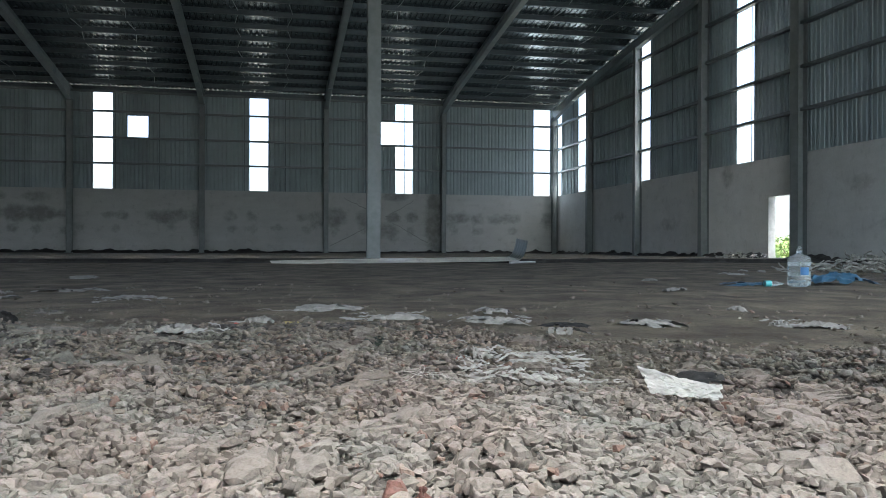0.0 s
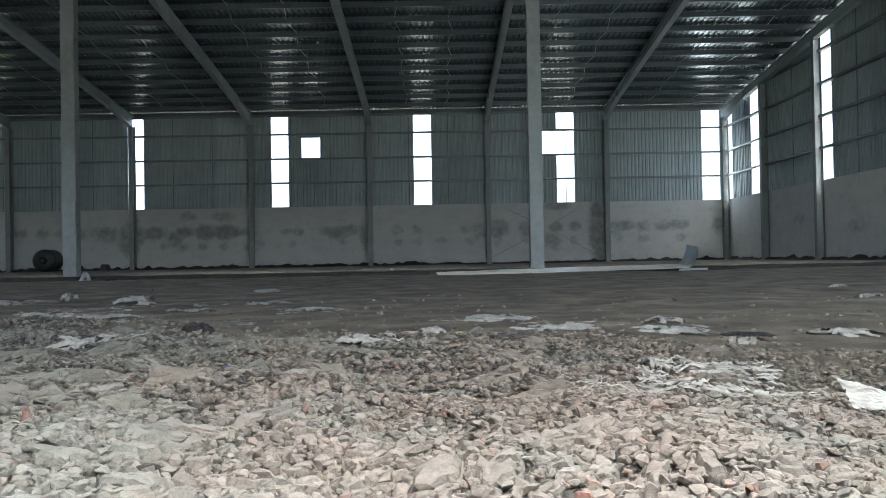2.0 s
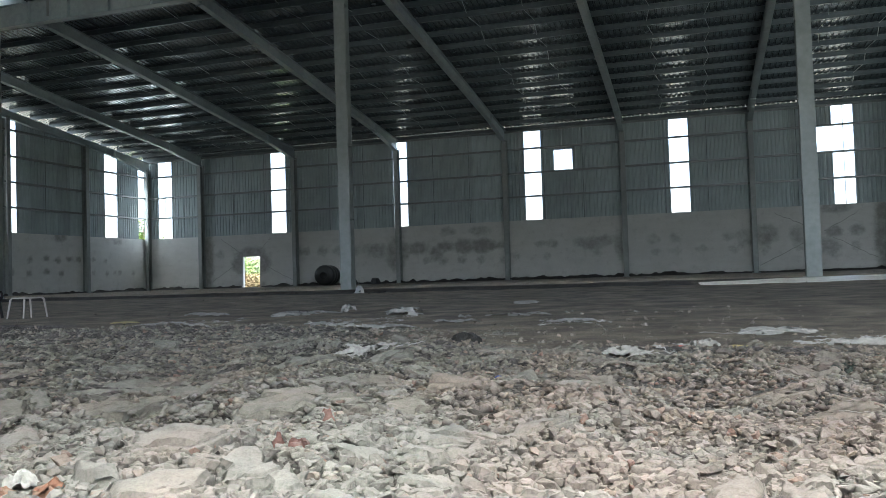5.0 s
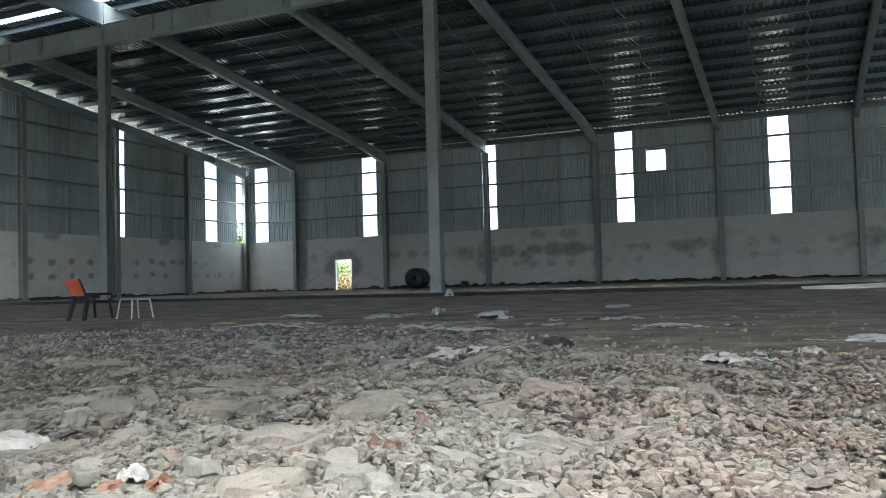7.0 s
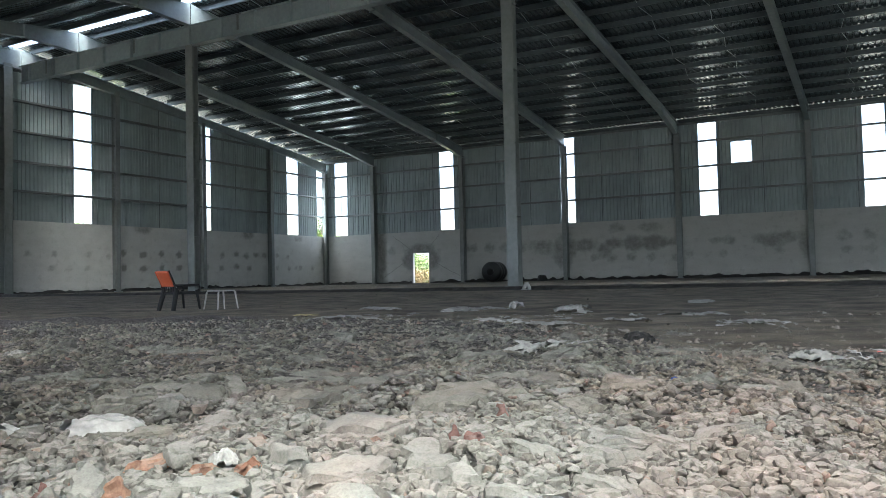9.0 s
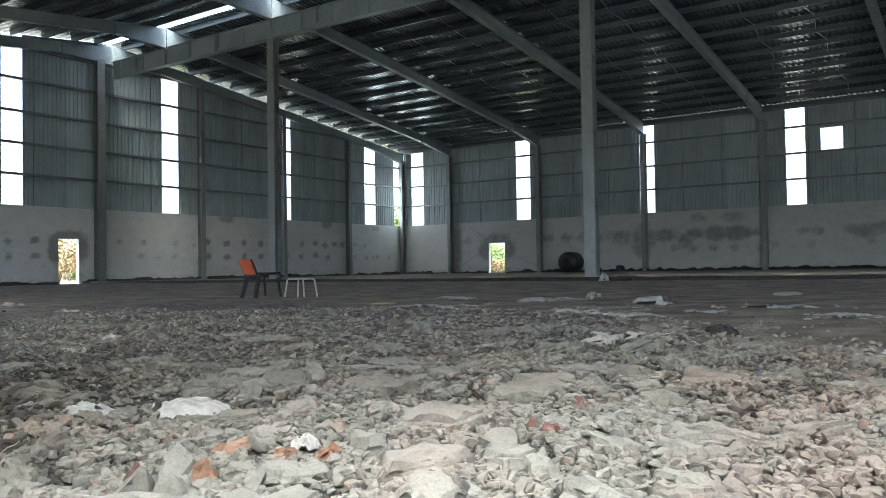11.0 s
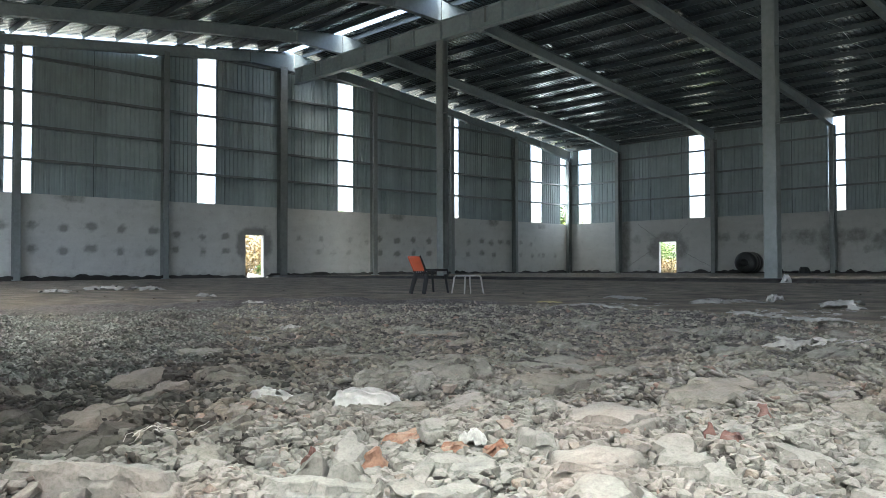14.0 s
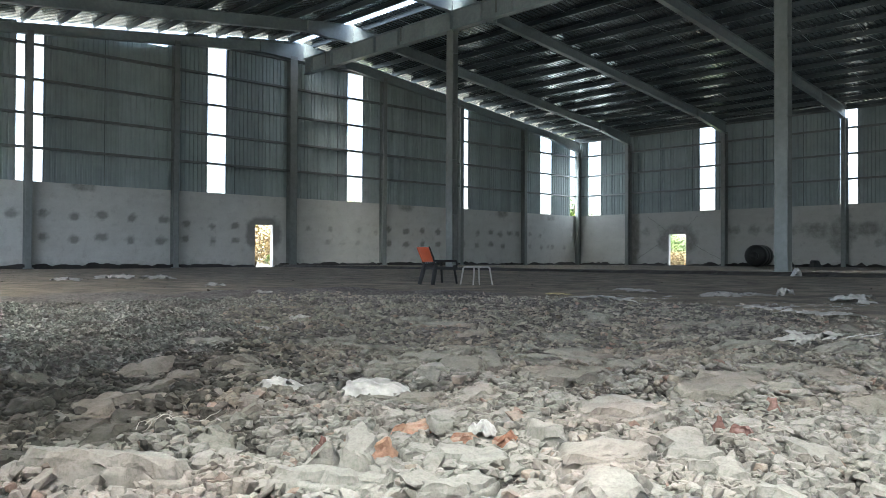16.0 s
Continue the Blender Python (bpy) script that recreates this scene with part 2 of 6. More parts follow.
DRY_LEAF = leaf_material("dry_leaves", [(0.0, (0.12, 0.11, 0.03)), (0.5, (0.24, 0.17, 0.07)), (1.0, (0.36, 0.24, 0.12))])
BARK = simple("bark", (0.12, 0.09, 0.07), 0.9, 0, 0.3, 12, 0.4)


# ---- building blocks ----
class Shape:
    """Collects vertices and faces of one mesh."""

    def __init__(self):
        self.v, self.f = [], []

    def add(self, verts, faces):
        k = len(self.v)
        self.v += [tuple(p) for p in verts]
        self.f += [tuple(i + k for i in face) for face in faces]
        return self

    def box(self, x0, x1, y0, y1, z0, z1):
        return self.add([(x0, y0, z0), (x1, y0, z0), (x1, y1, z0), (x0, y1, z0), (x0, y0, z1), (x1, y0, z1), (x1, y1, z1), (x0, y1, z1)],
                        [(3, 2, 1, 0), (4, 5, 6, 7), (0, 1, 5, 4), (1, 2, 6, 5), (2, 3, 7, 6), (3, 0, 4, 7)])

    def prism(self, outline, side, a, b):
        """An outline of (u, w) pulled along one axis from a to b: side 'x' gives (., u, w), 'y' gives (u, ., w), 'z' gives (u, w, .)."""
        put = {"x": lambda u, w, s: (s, u, w), "y": lambda u, w, s: (u, s, w), "z": lambda u, w, s: (u, w, s)}[side]
        n = len(outline)
        return self.add([put(u, w, a) for u, w in outline] + [put(u, w, b) for u, w in outline],
                        [tuple(range(n))[::-1], tuple(range(n, 2 * n))] + [(i, (i + 1) % n, n + (i + 1) % n, n + i) for i in range(n)])

    def tube(self, points, radii, sides=8, caps=True):
        points = [Vector(p) for p in points]
        if isinstance(radii, (int, float)):
            radii = [radii] * len(points)
        k = len(self.v)
        for i, (p, r) in enumerate(zip(points, radii)):
            d = (points[min(i + 1, len(points) - 1)] - points[max(i - 1, 0)]).normalized()
            u = d.cross(Vector((0, 0, 1)) if abs(d.z) < 0.9 else Vector((1, 0, 0))).normalized()
            w = d.cross(u)
            self.v += [tuple(p + r * (math.cos(a) * u + math.sin(a) * w)) for a in [2 * math.pi * j / sides for j in range(sides)]]
        for i in range(len(points) - 1):
            for j in range(sides):
                a, b = k + i * sides + j, k + i * sides + (j + 1) % sides
                self.f.append((a, b, b + sides, a + sides))
        if caps:
            self.f.append(tuple(range(k, k + sides))[::-1])
            self.f.append(tuple(range(len(self.v) - sides, len(self.v))))
        return self

    def lathe(self, profile, sides=24):
        """Turns (radius, height) round the z axis."""
        k = len(self.v)
        for r, z in profile:
            self.v += [(r * math.cos(2 * math.pi * j / sides), r * math.sin(2 * math.pi * j / sides), z) for j in range(sides)]
        for i in range(len(profile) - 1):
            for j in range(sides):
                a, b = k + i * sides + j, k + i * sides + (j + 1) % sides
                self.f.append((a, b, b + sides, a + sides))
        self.f.append(tuple(range(k, k + sides))[::-1])
        self.f.append(tuple(range(len(self.v) - sides, len(self.v))))
        return self

    def mesh(self, name, mat, smooth=False):
        me = bpy.data.meshes.new(name)
        me.from_pydata(self.v, [], self.f)
        me.materials.append(mat)
        if smooth:
            me.shade_smooth()
        return me


def part(name, shape, mat, parent=None, label="", smooth=False):
    ob = new(name, shape if isinstance(shape, bpy.types.Mesh) else shape.mesh(name, mat, smooth))
    if parent is not None:
        ob.parent = parent
    if label:
        tagged(ob, label)
    return ob


def thing(name, label, category, m=None, group="", kind=""):
    ob = new(name)
    ob.empty_display_size = 0.1
    if m is not None:
        ob.matrix_world = m
    return tagged(ob, label, category, group, kind)


def raw_mesh(name, verts, tris, mat):
    """A big triangle mesh from arrays."""
    me = bpy.data.meshes.new(name)
    verts, tris = np.asarray(verts, np.float32), np.asarray(tris, np.int32)
    me.vertices.add(len(verts))
    me.vertices.foreach_set("co", verts.ravel())
    me.loops.add(tris.size)
    me.loops.foreach_set("vertex_index", tris.ravel())
    me.polygons.add(len(tris))
    me.polygons.foreach_set("loop_start", np.arange(0, tris.size, tris.shape[1], dtype=np.int32))
    me.update(calc_edges=True)
    me.shade_flat()
    me.materials.append(mat)
    return me


# ---- ground ----
TABLES = {}


def value_noise(x, y, cell, seed):
    """Smooth noise from 0 to 1 on arrays."""
    if seed not in TABLES:
        TABLES[seed] = np.random.RandomState(seed).rand(256, 256)
    table = TABLES[seed]
    u, v = x / cell, y / cell
    i, j = np.floor(u).astype(int), np.floor(v).astype(int)
    fu, fv = u - i, v - j
    fu, fv = fu * fu * (3 - 2 * fu), fv * fv * (3 - 2 * fv)
    t = lambda a, b: table[a % 256, b % 256]
    return (t(i, j) * (1 - fu) + t(i + 1, j) * fu) * (1 - fv) + (t(i, j + 1) * (1 - fu) + t(i + 1, j + 1) * fu) * fv


def smooth(x, a, b):
    t = np.clip((x - a) / (b - a), 0, 1)
    return t * t * (3 - 2 * t)


def rubble_mask(x, y):
    """1 where the broken concrete lies, 0 on the bare soil."""
    edge = 4.1 - 0.8 * smooth(x, 0.3, 1.6) + 0.7 * smooth(-x, -1.5, 1.0) + 2.8 * smooth(-x, 0.5, 5.0)
    edge = edge + 1.4 * (value_noise(x, y, 1.3, 5) - 0.5)
    return (1 - smooth(y, edge - 0.7, edge + 0.7)) * (1 - smooth(np.abs(x), 9, 12))


def ground_z(x, y):
    x, y = np.asarray(x, float), np.asarray(y, float)
    inside = (x > WEST - 0.3) & (x < EAST + 0.3) & (y < NORTH + 0.3) & (y > SOUTH - 3)
    z = 0.05 * smooth(y, 9, 20)
    z = np.where(y > SLAB_Y, SLAB_Z, z)
    m = rubble_mask(x, y)
    z = z + (0.012 + 0.03 * m) * (value_noise(x, y, 0.55, 1) - 0.5) * 2 * np.where(y > SLAB_Y, 0.4, 1)
    z = z + (0.008 + 0.022 * m) * (value_noise(x, y, 0.16, 2) - 0.5) * 2 * np.where(y > SLAB_Y, 0.2, 1)
    z = z + m * 0.012 * (value_noise(x, y, 0.06, 3) - 0.5) * 2
    z = z + 0.03 * (value_noise(x, y, 2.4, 4) - 0.5)
    return np.where(inside, z, -0.05 + 0.05 * (value_noise(x, y, 5, 6) - 0.5))


def spaced(a, b, step):
    return list(np.arange(a, b, step))


def ground():
    far = [3000, 1200, 500, 220, 120, 80, 60]
    xs = [-k for k in far] + spaced(-50, -12, 1.0) + spaced(-12, -6, 0.16) + spaced(-6, 5, 0.045) + spaced(5, 10, 0.16) + spaced(10, 40, 1.0) + far[::-1]
    ys = [-k for k in far] + spaced(-40, -2, 1.0) + spaced(-2, 0.5, 0.12) + spaced(0.5, 6, 0.045) + spaced(6, 12, 0.14) + spaced(12, 21, 0.6) + \
        [SLAB_Y - 0.1, SLAB_Y - 0.02, SLAB_Y + 0.02, SLAB_Y + 0.3] + spaced(22.5, 56, 0.8) + far[::-1]
    X, Y = np.meshgrid(np.array(xs), np.array(ys))
    Z = ground_z(X, Y)
    nx, ny = len(xs), len(ys)
    idx = np.arange(nx * ny).reshape(ny, nx)
    quads = np.stack([idx[:-1, :-1], idx[:-1, 1:], idx[1:, 1:], idx[1:, :-1]], -1).reshape(-1, 4)
    me = raw_mesh("ground", np.stack([X, Y, Z], -1).reshape(-1, 3), quads, GROUND)
    att = me.attributes.new("rubble", "FLOAT", "POINT")
    att.data.foreach_set("value", rubble_mask(X, Y).astype(np.float32).ravel())
    att = me.attributes.new("outside", "FLOAT", "POINT")
    away = np.maximum(np.maximum(X - EAST, WEST - X), np.maximum(Y - NORTH, SOUTH - Y))
    att.data.foreach_set("value", smooth(away, 0.0, 0.6).astype(np.float32).ravel())
    me.shade_smooth()
    tagged(new("ground", me), "dark trampled soil floor strewn with dusty broken concrete", "ground", kind="structure")


ground()


# ---- walls ----
def opening_wall(name, axis, at, thick, a, b, z0, z1, doors, mat, label):
    """A straight wall with real door openings. axis 'x': it runs along x, from y = at to at + thick."""
    s = Shape()

    def block(u0, u1, w0, w1):
        if u1 - u0 < 1e-4 or w1 - w0 < 1e-4:
            return
        if axis == "x":
            s.box(u0, u1, min(at, at + thick), max(at, at + thick), w0, w1)
        else:
            s.box(min(at, at + thick), max(at, at + thick), u0, u1, w0, w1)

    u = a
    for d0, d1, dz in sorted(doors):
        block(u, d0, z0, z1)
        block(d0, d1, dz, z1)
        u = d1
    block(u, b, z0, z1)
    return tagged(part(name, s, mat), label, "wall", kind="structure")


N_DOOR, W_DOOR, E_DOOR = (-28.23, -26.99, 2.14), (20.18, 21.19, 2.14), (23.56, 24.76, 2.26)
wall_north = opening_wall("wall_north", "x", NORTH, 0.22, WEST - 0.22, EAST + 0.22, -0.2, BLOCK, [N_DOOR], PLASTER, "low grey cement-plastered block wall with damp patches and a doorway")
wall_west = opening_wall("wall_west", "y", WEST, -0.22, SOUTH - 0.2, NORTH, -0.2, BLOCK, [W_DOOR], PLASTER_SPOTS, "low grey plastered wall with rows of dark round patches and a doorway")
wall_east = opening_wall("wall_east", "y", EAST, 0.22, SOUTH - 0.2, NORTH, -0.2, BLOCK, [E_DOOR], PLASTER_LIT, "low grey cement-plastered wall with an open doorway")
# the south side is unseen; its heights and gaps are set to shape daylight
wall_south = opening_wall("wall_south", "x", SOUTH, -0.2, -1.2, 1.9, -0.2, 2.6, [], PLASTER_LIT, "unseen low wall added to cut low light from the south")
wall_south_1 = opening_wall("wall_south_1", "x", SOUTH, -0.2, WEST, -1.2, -0.2, BLOCK, [], PLASTER_LIT, "unseen plain block wall, left open above to let light in")
wall_south_2 = opening_wall("wall_south_2", "x", SOUTH, -0.2, 1.9, 5.4, -0.2, BLOCK, [], PLASTER_LIT, "unseen plain block wall beside a gap added to let light in")

# unseen panels added to block sky light from parts of the floor
for x0, x1, z0 in ((WEST, -4.8, 7.2), (-4.8, -1.2, BLOCK), (-1.2, 1.9, 7.2), (1.9, 5.4, BLOCK)):
    upper = Shape().box(x0, x1, SOUTH - 0.15, SOUTH - 0.05, z0, EAVE_Z - 0.3)
    tagged(part("wall_south_upper", upper, PLASTER_LIT), "unseen panel added under the eave to block light", "wall", kind="structure")


def plaster_coat(wall, axis, at, inward, a, b, door, stains, mat):
    """The 4 mm finishing coat of a block wall; stains: (place, height, half width, half height, strength)."""
    u = np.unique(np.round(np.concatenate([np.arange(a, b, 0.14), [b, door[0], door[1]]]), 3))
    w = np.unique(np.round(np.concatenate([np.arange(0.02, BLOCK, 0.14), [BLOCK - 0.004, door[2]]]), 3))
    U, W = np.meshgrid(u, w)
    damp = np.zeros(U.shape)
    for su, sz, ru, rz, k in stains:
        q = np.hypot((U - su) / ru, (W - sz) / rz)
        damp = np.maximum(damp, k * (1 - smooth(q, 0.55, 1.25)))
    damp = np.maximum(damp, 0.28 * (1 - smooth(W, 0.1, 0.55)) * value_noise(U, W, 0.8, 91))
    n, m = len(u), len(w)
    idx = np.arange(n * m).reshape(m, n)
    q = np.stack([idx[:-1, :-1], idx[:-1, 1:], idx[1:, 1:], idx[1:, :-1]], -1)
    mu, mw = (U[:-1, :-1] + U[1:, 1:]) / 2, (W[:-1, :-1] + W[1:, 1:]) / 2
    q = q[~((mu > door[0]) & (mu < door[1]) & (mw < door[2]))]
    flat = np.full(U.shape, at + inward * 0.004)
    V = np.stack([U, flat, W] if axis == "x" else [flat, U, W], -1).reshape(-1, 3)
    if (axis == "x") == (inward > 0):
        q = q[:, ::-1]
    back = V + (np.array([0, -inward * 0.0038, 0]) if axis == "x" else np.array([-inward * 0.0038, 0, 0]))
    me = raw_mesh("plaster", np.concatenate([V, back]), np.concatenate([q, q[:, ::-1] + n * m]), mat)
    att = me.attributes.new("damp", "FLOAT", "POINT")
    att.data.foreach_set("value", np.tile(damp.ravel(), 2).astype(np.float32))
    part("plaster", me, mat, wall, "grey cement plaster coat with damp patches")


def hole_row(places, z, strength, r=0.2):
    """A row of filled scaffold holes."""
    return [(q, z + 0.05 * math.sin(q * 3.1), r * (1 + 0.15 * math.sin(q * 7)), r * 0.8, strength) for q in places]


def door_ring(d0, d1, top, reach, strength):
    """Fresh cement round a doorway."""
    mid, half = (d0 + d1) / 2, (d1 - d0) / 2
    return [(mid - half - 0.1, top - 0.45, reach, 0.8, strength), (mid + half + 0.1, top - 0.45, reach, 0.8, strength), (mid, top + 0.12, half + reach * 0.8, reach * 0.72, strength),
            (mid - half, 0.3, reach * 0.7, 0.35, strength * 0.4), (mid + half, 0.3, reach * 0.7, 0.35, strength * 0.4)]


WEST_STAINS = hole_row((3.2, 4.5, 5.7, 7.0, 8.3, 9.2, 10.4, 11.63, 12.78, 14.08, 15.51), 2.26, 0.62, 0.25) + hole_row((4.4, 5.7, 7.0, 8.2, 10.4, 11.62, 12.74, 14.02, 15.41), 1.28, 0.62, 0.25)
WEST_STAINS += hole_row((16.61, 17.88, 19.09, 19.93), 2.03, 0.66) + hole_row((16.54, 17.94, 19.12, 19.9), 1.33, 0.6)
WEST_STAINS += hole_row((23.32, 24.68, 26.57, 27.78), 2.02, 0.36) + hole_row((24.54, 25.45, 26.53), 1.32, 0.32)
WEST_STAINS += hole_row((28.62, 29.96, 31.21, 32.47, 33.73), 2.1, 0.72, 0.23) + hole_row((28.7, 29.95, 31.21, 32.47, 33.78), 1.35, 0.7, 0.23)
WEST_STAINS += hole_row((35.84, 37.02, 37.92, 38.78, 39.56), 2.16, 0.5, 0.24) + hole_row((34.59, 35.78, 37.02, 38.13), 1.38, 0.5, 0.24)
WEST_STAINS += hole_row((40.81, 41.87), 2.16, 0.4) + hole_row((40.8, 41.98, 42.7, 43.19, 44.44), 1.34, 0.4)
WEST_STAINS += [(12.0, 3.5, 0.6, 0.22, 0.45), (29.96, 3.5, 0.6, 0.3, 0.45), (38.14, 3.45, 0.6, 0.3, 0.45), (43.0, 3.3, 0.5, 0.2, 0.3)]
WEST_STAINS += door_ring(*W_DOOR[:2], W_DOOR[2], 0.42, 0.62)
NORTH_STAINS = hole_row((-23.59, -22.49, -21.39, -20.3, -19.49), 2.28, 0.42, 0.42) + [(-18.83, 2.2, 0.75, 0.5, 0.5), (-17.55, 1.85, 0.7, 1.15, 0.55)]
NORTH_STAINS += [(-17.0, 2.1, 0.5, 0.55, 0.55), (-16.1, 2.2, 0.8, 0.42, 0.6), (-14.96, 1.85, 0.55, 0.5, 0.55), (-14.42, 2.25, 0.6, 0.35, 0.66), (-13.2, 2.2, 0.72, 0.5, 0.66), (-12.08, 2.2, 0.95, 0.48, 0.68)]
NORTH_STAINS += [(-11.0, 2.22, 0.6, 0.22, 0.5), (-14.18, 3.15, 0.6, 0.3, 0.45), (-12.2, 3.1, 0.8, 0.3, 0.4)] + hole_row((-15.62, -14.47, -13.41, -12.19, -10.81), 1.38, 0.42, 0.3)
NORTH_STAINS += [(-8.6, 2.21, 0.5, 0.2, 0.4), (-7.92, 2.15, 0.32, 0.3, 0.46), (-6.2, 2.2, 0.55, 0.3, 0.5), (-5.66, 2.1, 0.8, 0.4, 0.58), (-4.9, 2.2, 0.5, 0.35, 0.5), (-4.1, 1.9, 0.35, 0.8, 0.45)]
NORTH_STAINS += hole_row((-10.1, -8.22, -5.35, -2.22, -1.02, 0.27, 1.95), 1.48, 0.34, 0.32) + hole_row((-2.24, -1.11, 1.64), 2.18, 0.34, 0.4) + [(2.5, 2.05, 0.5, 0.6, 0.36)]
NORTH_STAINS += [(3.51, 2.15, 0.75, 0.6, 0.56), (5.18, 2.05, 0.5, 0.6, 0.5), (6.86, 2.17, 0.45, 0.35, 0.6), (7.95, 2.19, 0.42, 0.32, 0.52), (6.55, 1.4, 0.7, 0.5, 0.48), (6.97, 3.4, 0.9, 0.3, 0.5), (6.93, 1.0, 0.3, 0.3, 0.4)]
NORTH_STAINS += hole_row((3.5, 5.17, 7.9, 10.46, 11.89, 14.05), 1.47, 0.36, 0.34) + [(9.3, 1.8, 0.6, 2.6, 0.62), (10.2, 2.1, 0.45, 0.5, 0.45), (10.89, 2.2, 0.65, 0.35, 0.55), (11.84, 2.12, 0.5, 0.35, 0.45), (12.99, 2.13, 0.55, 0.35, 0.45), (13.9, 2.2, 0.75, 0.3, 0.5), (16.35, 2.1, 0.6, 0.5, 0.5)]
NORTH_STAINS += [(-30.85, 1.8, 0.5, 2.4, 0.58), (-29.93, 2.3, 0.35, 0.4, 0.34), (-24.1, 2.3, 0.45, 0.3, 0.4)] + door_ring(*N_DOOR[:2], N_DOOR[2], 0.8, 0.6)
EAST_STAINS = [(27.3, 3.2, 0.4, 0.5, 0.3), (20.3, 2.4, 0.6, 0.3, 0.28), (18.8, 1.4, 0.7, 0.4, 0.28), (37.0, 2.0, 0.8, 0.3, 0.25), (31.8, 1.5, 1.0, 0.3, 0.25)]
plaster_coat(wall_north, "x", NORTH, -1, WEST, EAST, N_DOOR, [(u, z, ru, rz, 0.78 * k) for u, z, ru, rz, k in NORTH_STAINS], PLASTER)
plaster_coat(wall_west, "y", WEST, 1, SOUTH, NORTH, W_DOOR, WEST_STAINS, PLASTER_SPOTS)
plaster_coat(wall_east, "y", EAST, -1, SOUTH, NORTH, E_DOOR, EAST_STAINS, PLASTER_LIT)

RIB = 0.2075          # rib pitch of the wall sheets
PROFILE = [(0.0, 0.0), (0.055, 0.0), (0.075, 0.032), (0.13, 0.032), (0.15, 0.0)]


def sheet_mesh(width, z0, top0, top1, thick=0.003):
    """A ribbed sheet along +x from 0, ribs standing out to +y, with a top that may slope."""
    pts, u = [], 0.0
    while u < width - 1e-6:
        pts += [(u + du, dv) for du, dv in PROFILE if u + du < width - 1e-6]
        u += RIB
    pts.append((width, 0.0))
    s = Shape()
    n = len(pts)
    for off in (0.0, thick):
        s.v += [(p, q + off, z0) for p, q in pts] + [(p, q + off, top0 + (top1 - top0) * p / width) for p, q in pts]
    for i in range(n - 1):
        s.f.append((i, i + 1, n + i + 1, n + i))
        s.f.append((2 * n + i, 3 * n + i, 3 * n + i + 1, 2 * n + i + 1))
        s.f.append((n + i, n + i + 1, 3 * n + i + 1, 3 * n + i))
        s.f.append((i, 2 * n + i, 2 * n + i + 1, i + 1))
    return s.mesh("sheet", SHEET)


SHEET_Z0 = BLOCK - 0.06
SHEET_TOP = 9.03


def runs(a, b, slots):
    """The solid stretches between open slots, cut into sheets about a metre wide."""
    out, u = [], a
    for s0, s1 in sorted(slots) + [(b, b)]:
        if s0 - u > 0.02:
            n = max(1, round((s0 - u) / 1.03))
            out += [(u + (s0 - u) * k / n, u + (s0 - u) * (k + 1) / n) for k in range(n)]
        u = max(u, s1)
    return out


NORTH_SLOTS = [(-34.65, -33.6), (-26.05, -25.02), (-17.6, -16.7), (-9.4, -8.42), (-1.24, -0.22), (6.98, 8.0), (15.37, 16.4)]
NORTH_HOLES = [(-7.66, -6.6, 6.36, 7.55), (5.95, 6.98, 6.36, 7.74)]
WEST_SLOTS = [(1.2, 2.2), (9.34, 10.36), (17.65, 18.58), (25.81, 26.81), (33.8, 35.0), (41.95, 43.1), (45.15, 45.75)]
EAST_SLOTS = [(1.5, 2.5), (9.6, 10.6), (17.6, 18.6), (25.7, 26.78), (33.75, 35.15), (41.25, 42.5), (45.2, 45.75)]


def clad_north():
    holder = thing("sheet_cladding_north", "blue-grey ribbed metal wall sheets with open slots between", "wall cladding", kind="structure")
    def sheet(x0, x1, z0, z1):
        part("sheet", sheet_mesh(x1 - x0, z0, z1, z1), SHEET, holder).location = (x0, NORTH + 0.05, 0)
    holes = [(h[0], h[1]) for h in NORTH_HOLES]
    for x0, x1 in runs(WEST, EAST, NORTH_SLOTS + holes):
        sheet(x0, x1, SHEET_Z0, SHEET_TOP)
    for x0, x1 in NORTH_SLOTS:
        sheet(x0, x1, 8.8, SHEET_TOP)
    for x0, x1, z0, z1 in NORTH_HOLES:
        # strip added below the hole in place of the girt's lit edge
        part("sill", Shape().box(x0 - 0.25, x1 + 0.25, NORTH - 0.145, NORTH - 0.122, z0 - 0.09, z0 - 0.05), GIRT, holder, "thin strip added to stand in for the girt's lit edge")
        sheet(x0, x1, SHEET_Z0, z0)
        sheet(x0, x1, z1, SHEET_TOP)


def clad_gable(name, x, out, slots, label, short):
    holder = thing(name, label, "wall cladding", kind="structure")
    for y0, y1 in runs(SOUTH, NORTH, slots):
        # the sheets of some bays are cut short below the sloping beam
        t0, t1 = (roof_z(q) - 0.13 - max(k * (q - c) / 6 if c < q <= c + 6.1 else 0 for c, k in short) for q in (y0 + 0.01, y1 - 0.01))
        me = sheet_mesh(y1 - y0, SHEET_Z0, *((t0, t1) if out < 0 else (t1, t0)))
        # ribs point outwards
        part("sheet", me, SHEET, holder).matrix_basis = pose(x, y0, 0, 0, 0, 90) if out < 0 else pose(x, y1, 0, 0, 0, -90)


clad_north()
clad_gable("sheet_cladding_west", WEST - 0.05, -1, WEST_SLOTS, "blue-grey ribbed metal gable sheets with open slots", ((9.85, 0.76), (28.1, 0.3), (34.12, 0.5), (40.0, 0.85)))
clad_gable("sheet_cladding_east", EAST + 0.05, 1, EAST_SLOTS, "blue-grey ribbed metal gable sheets with open slots", ((40.0, 0.75),))


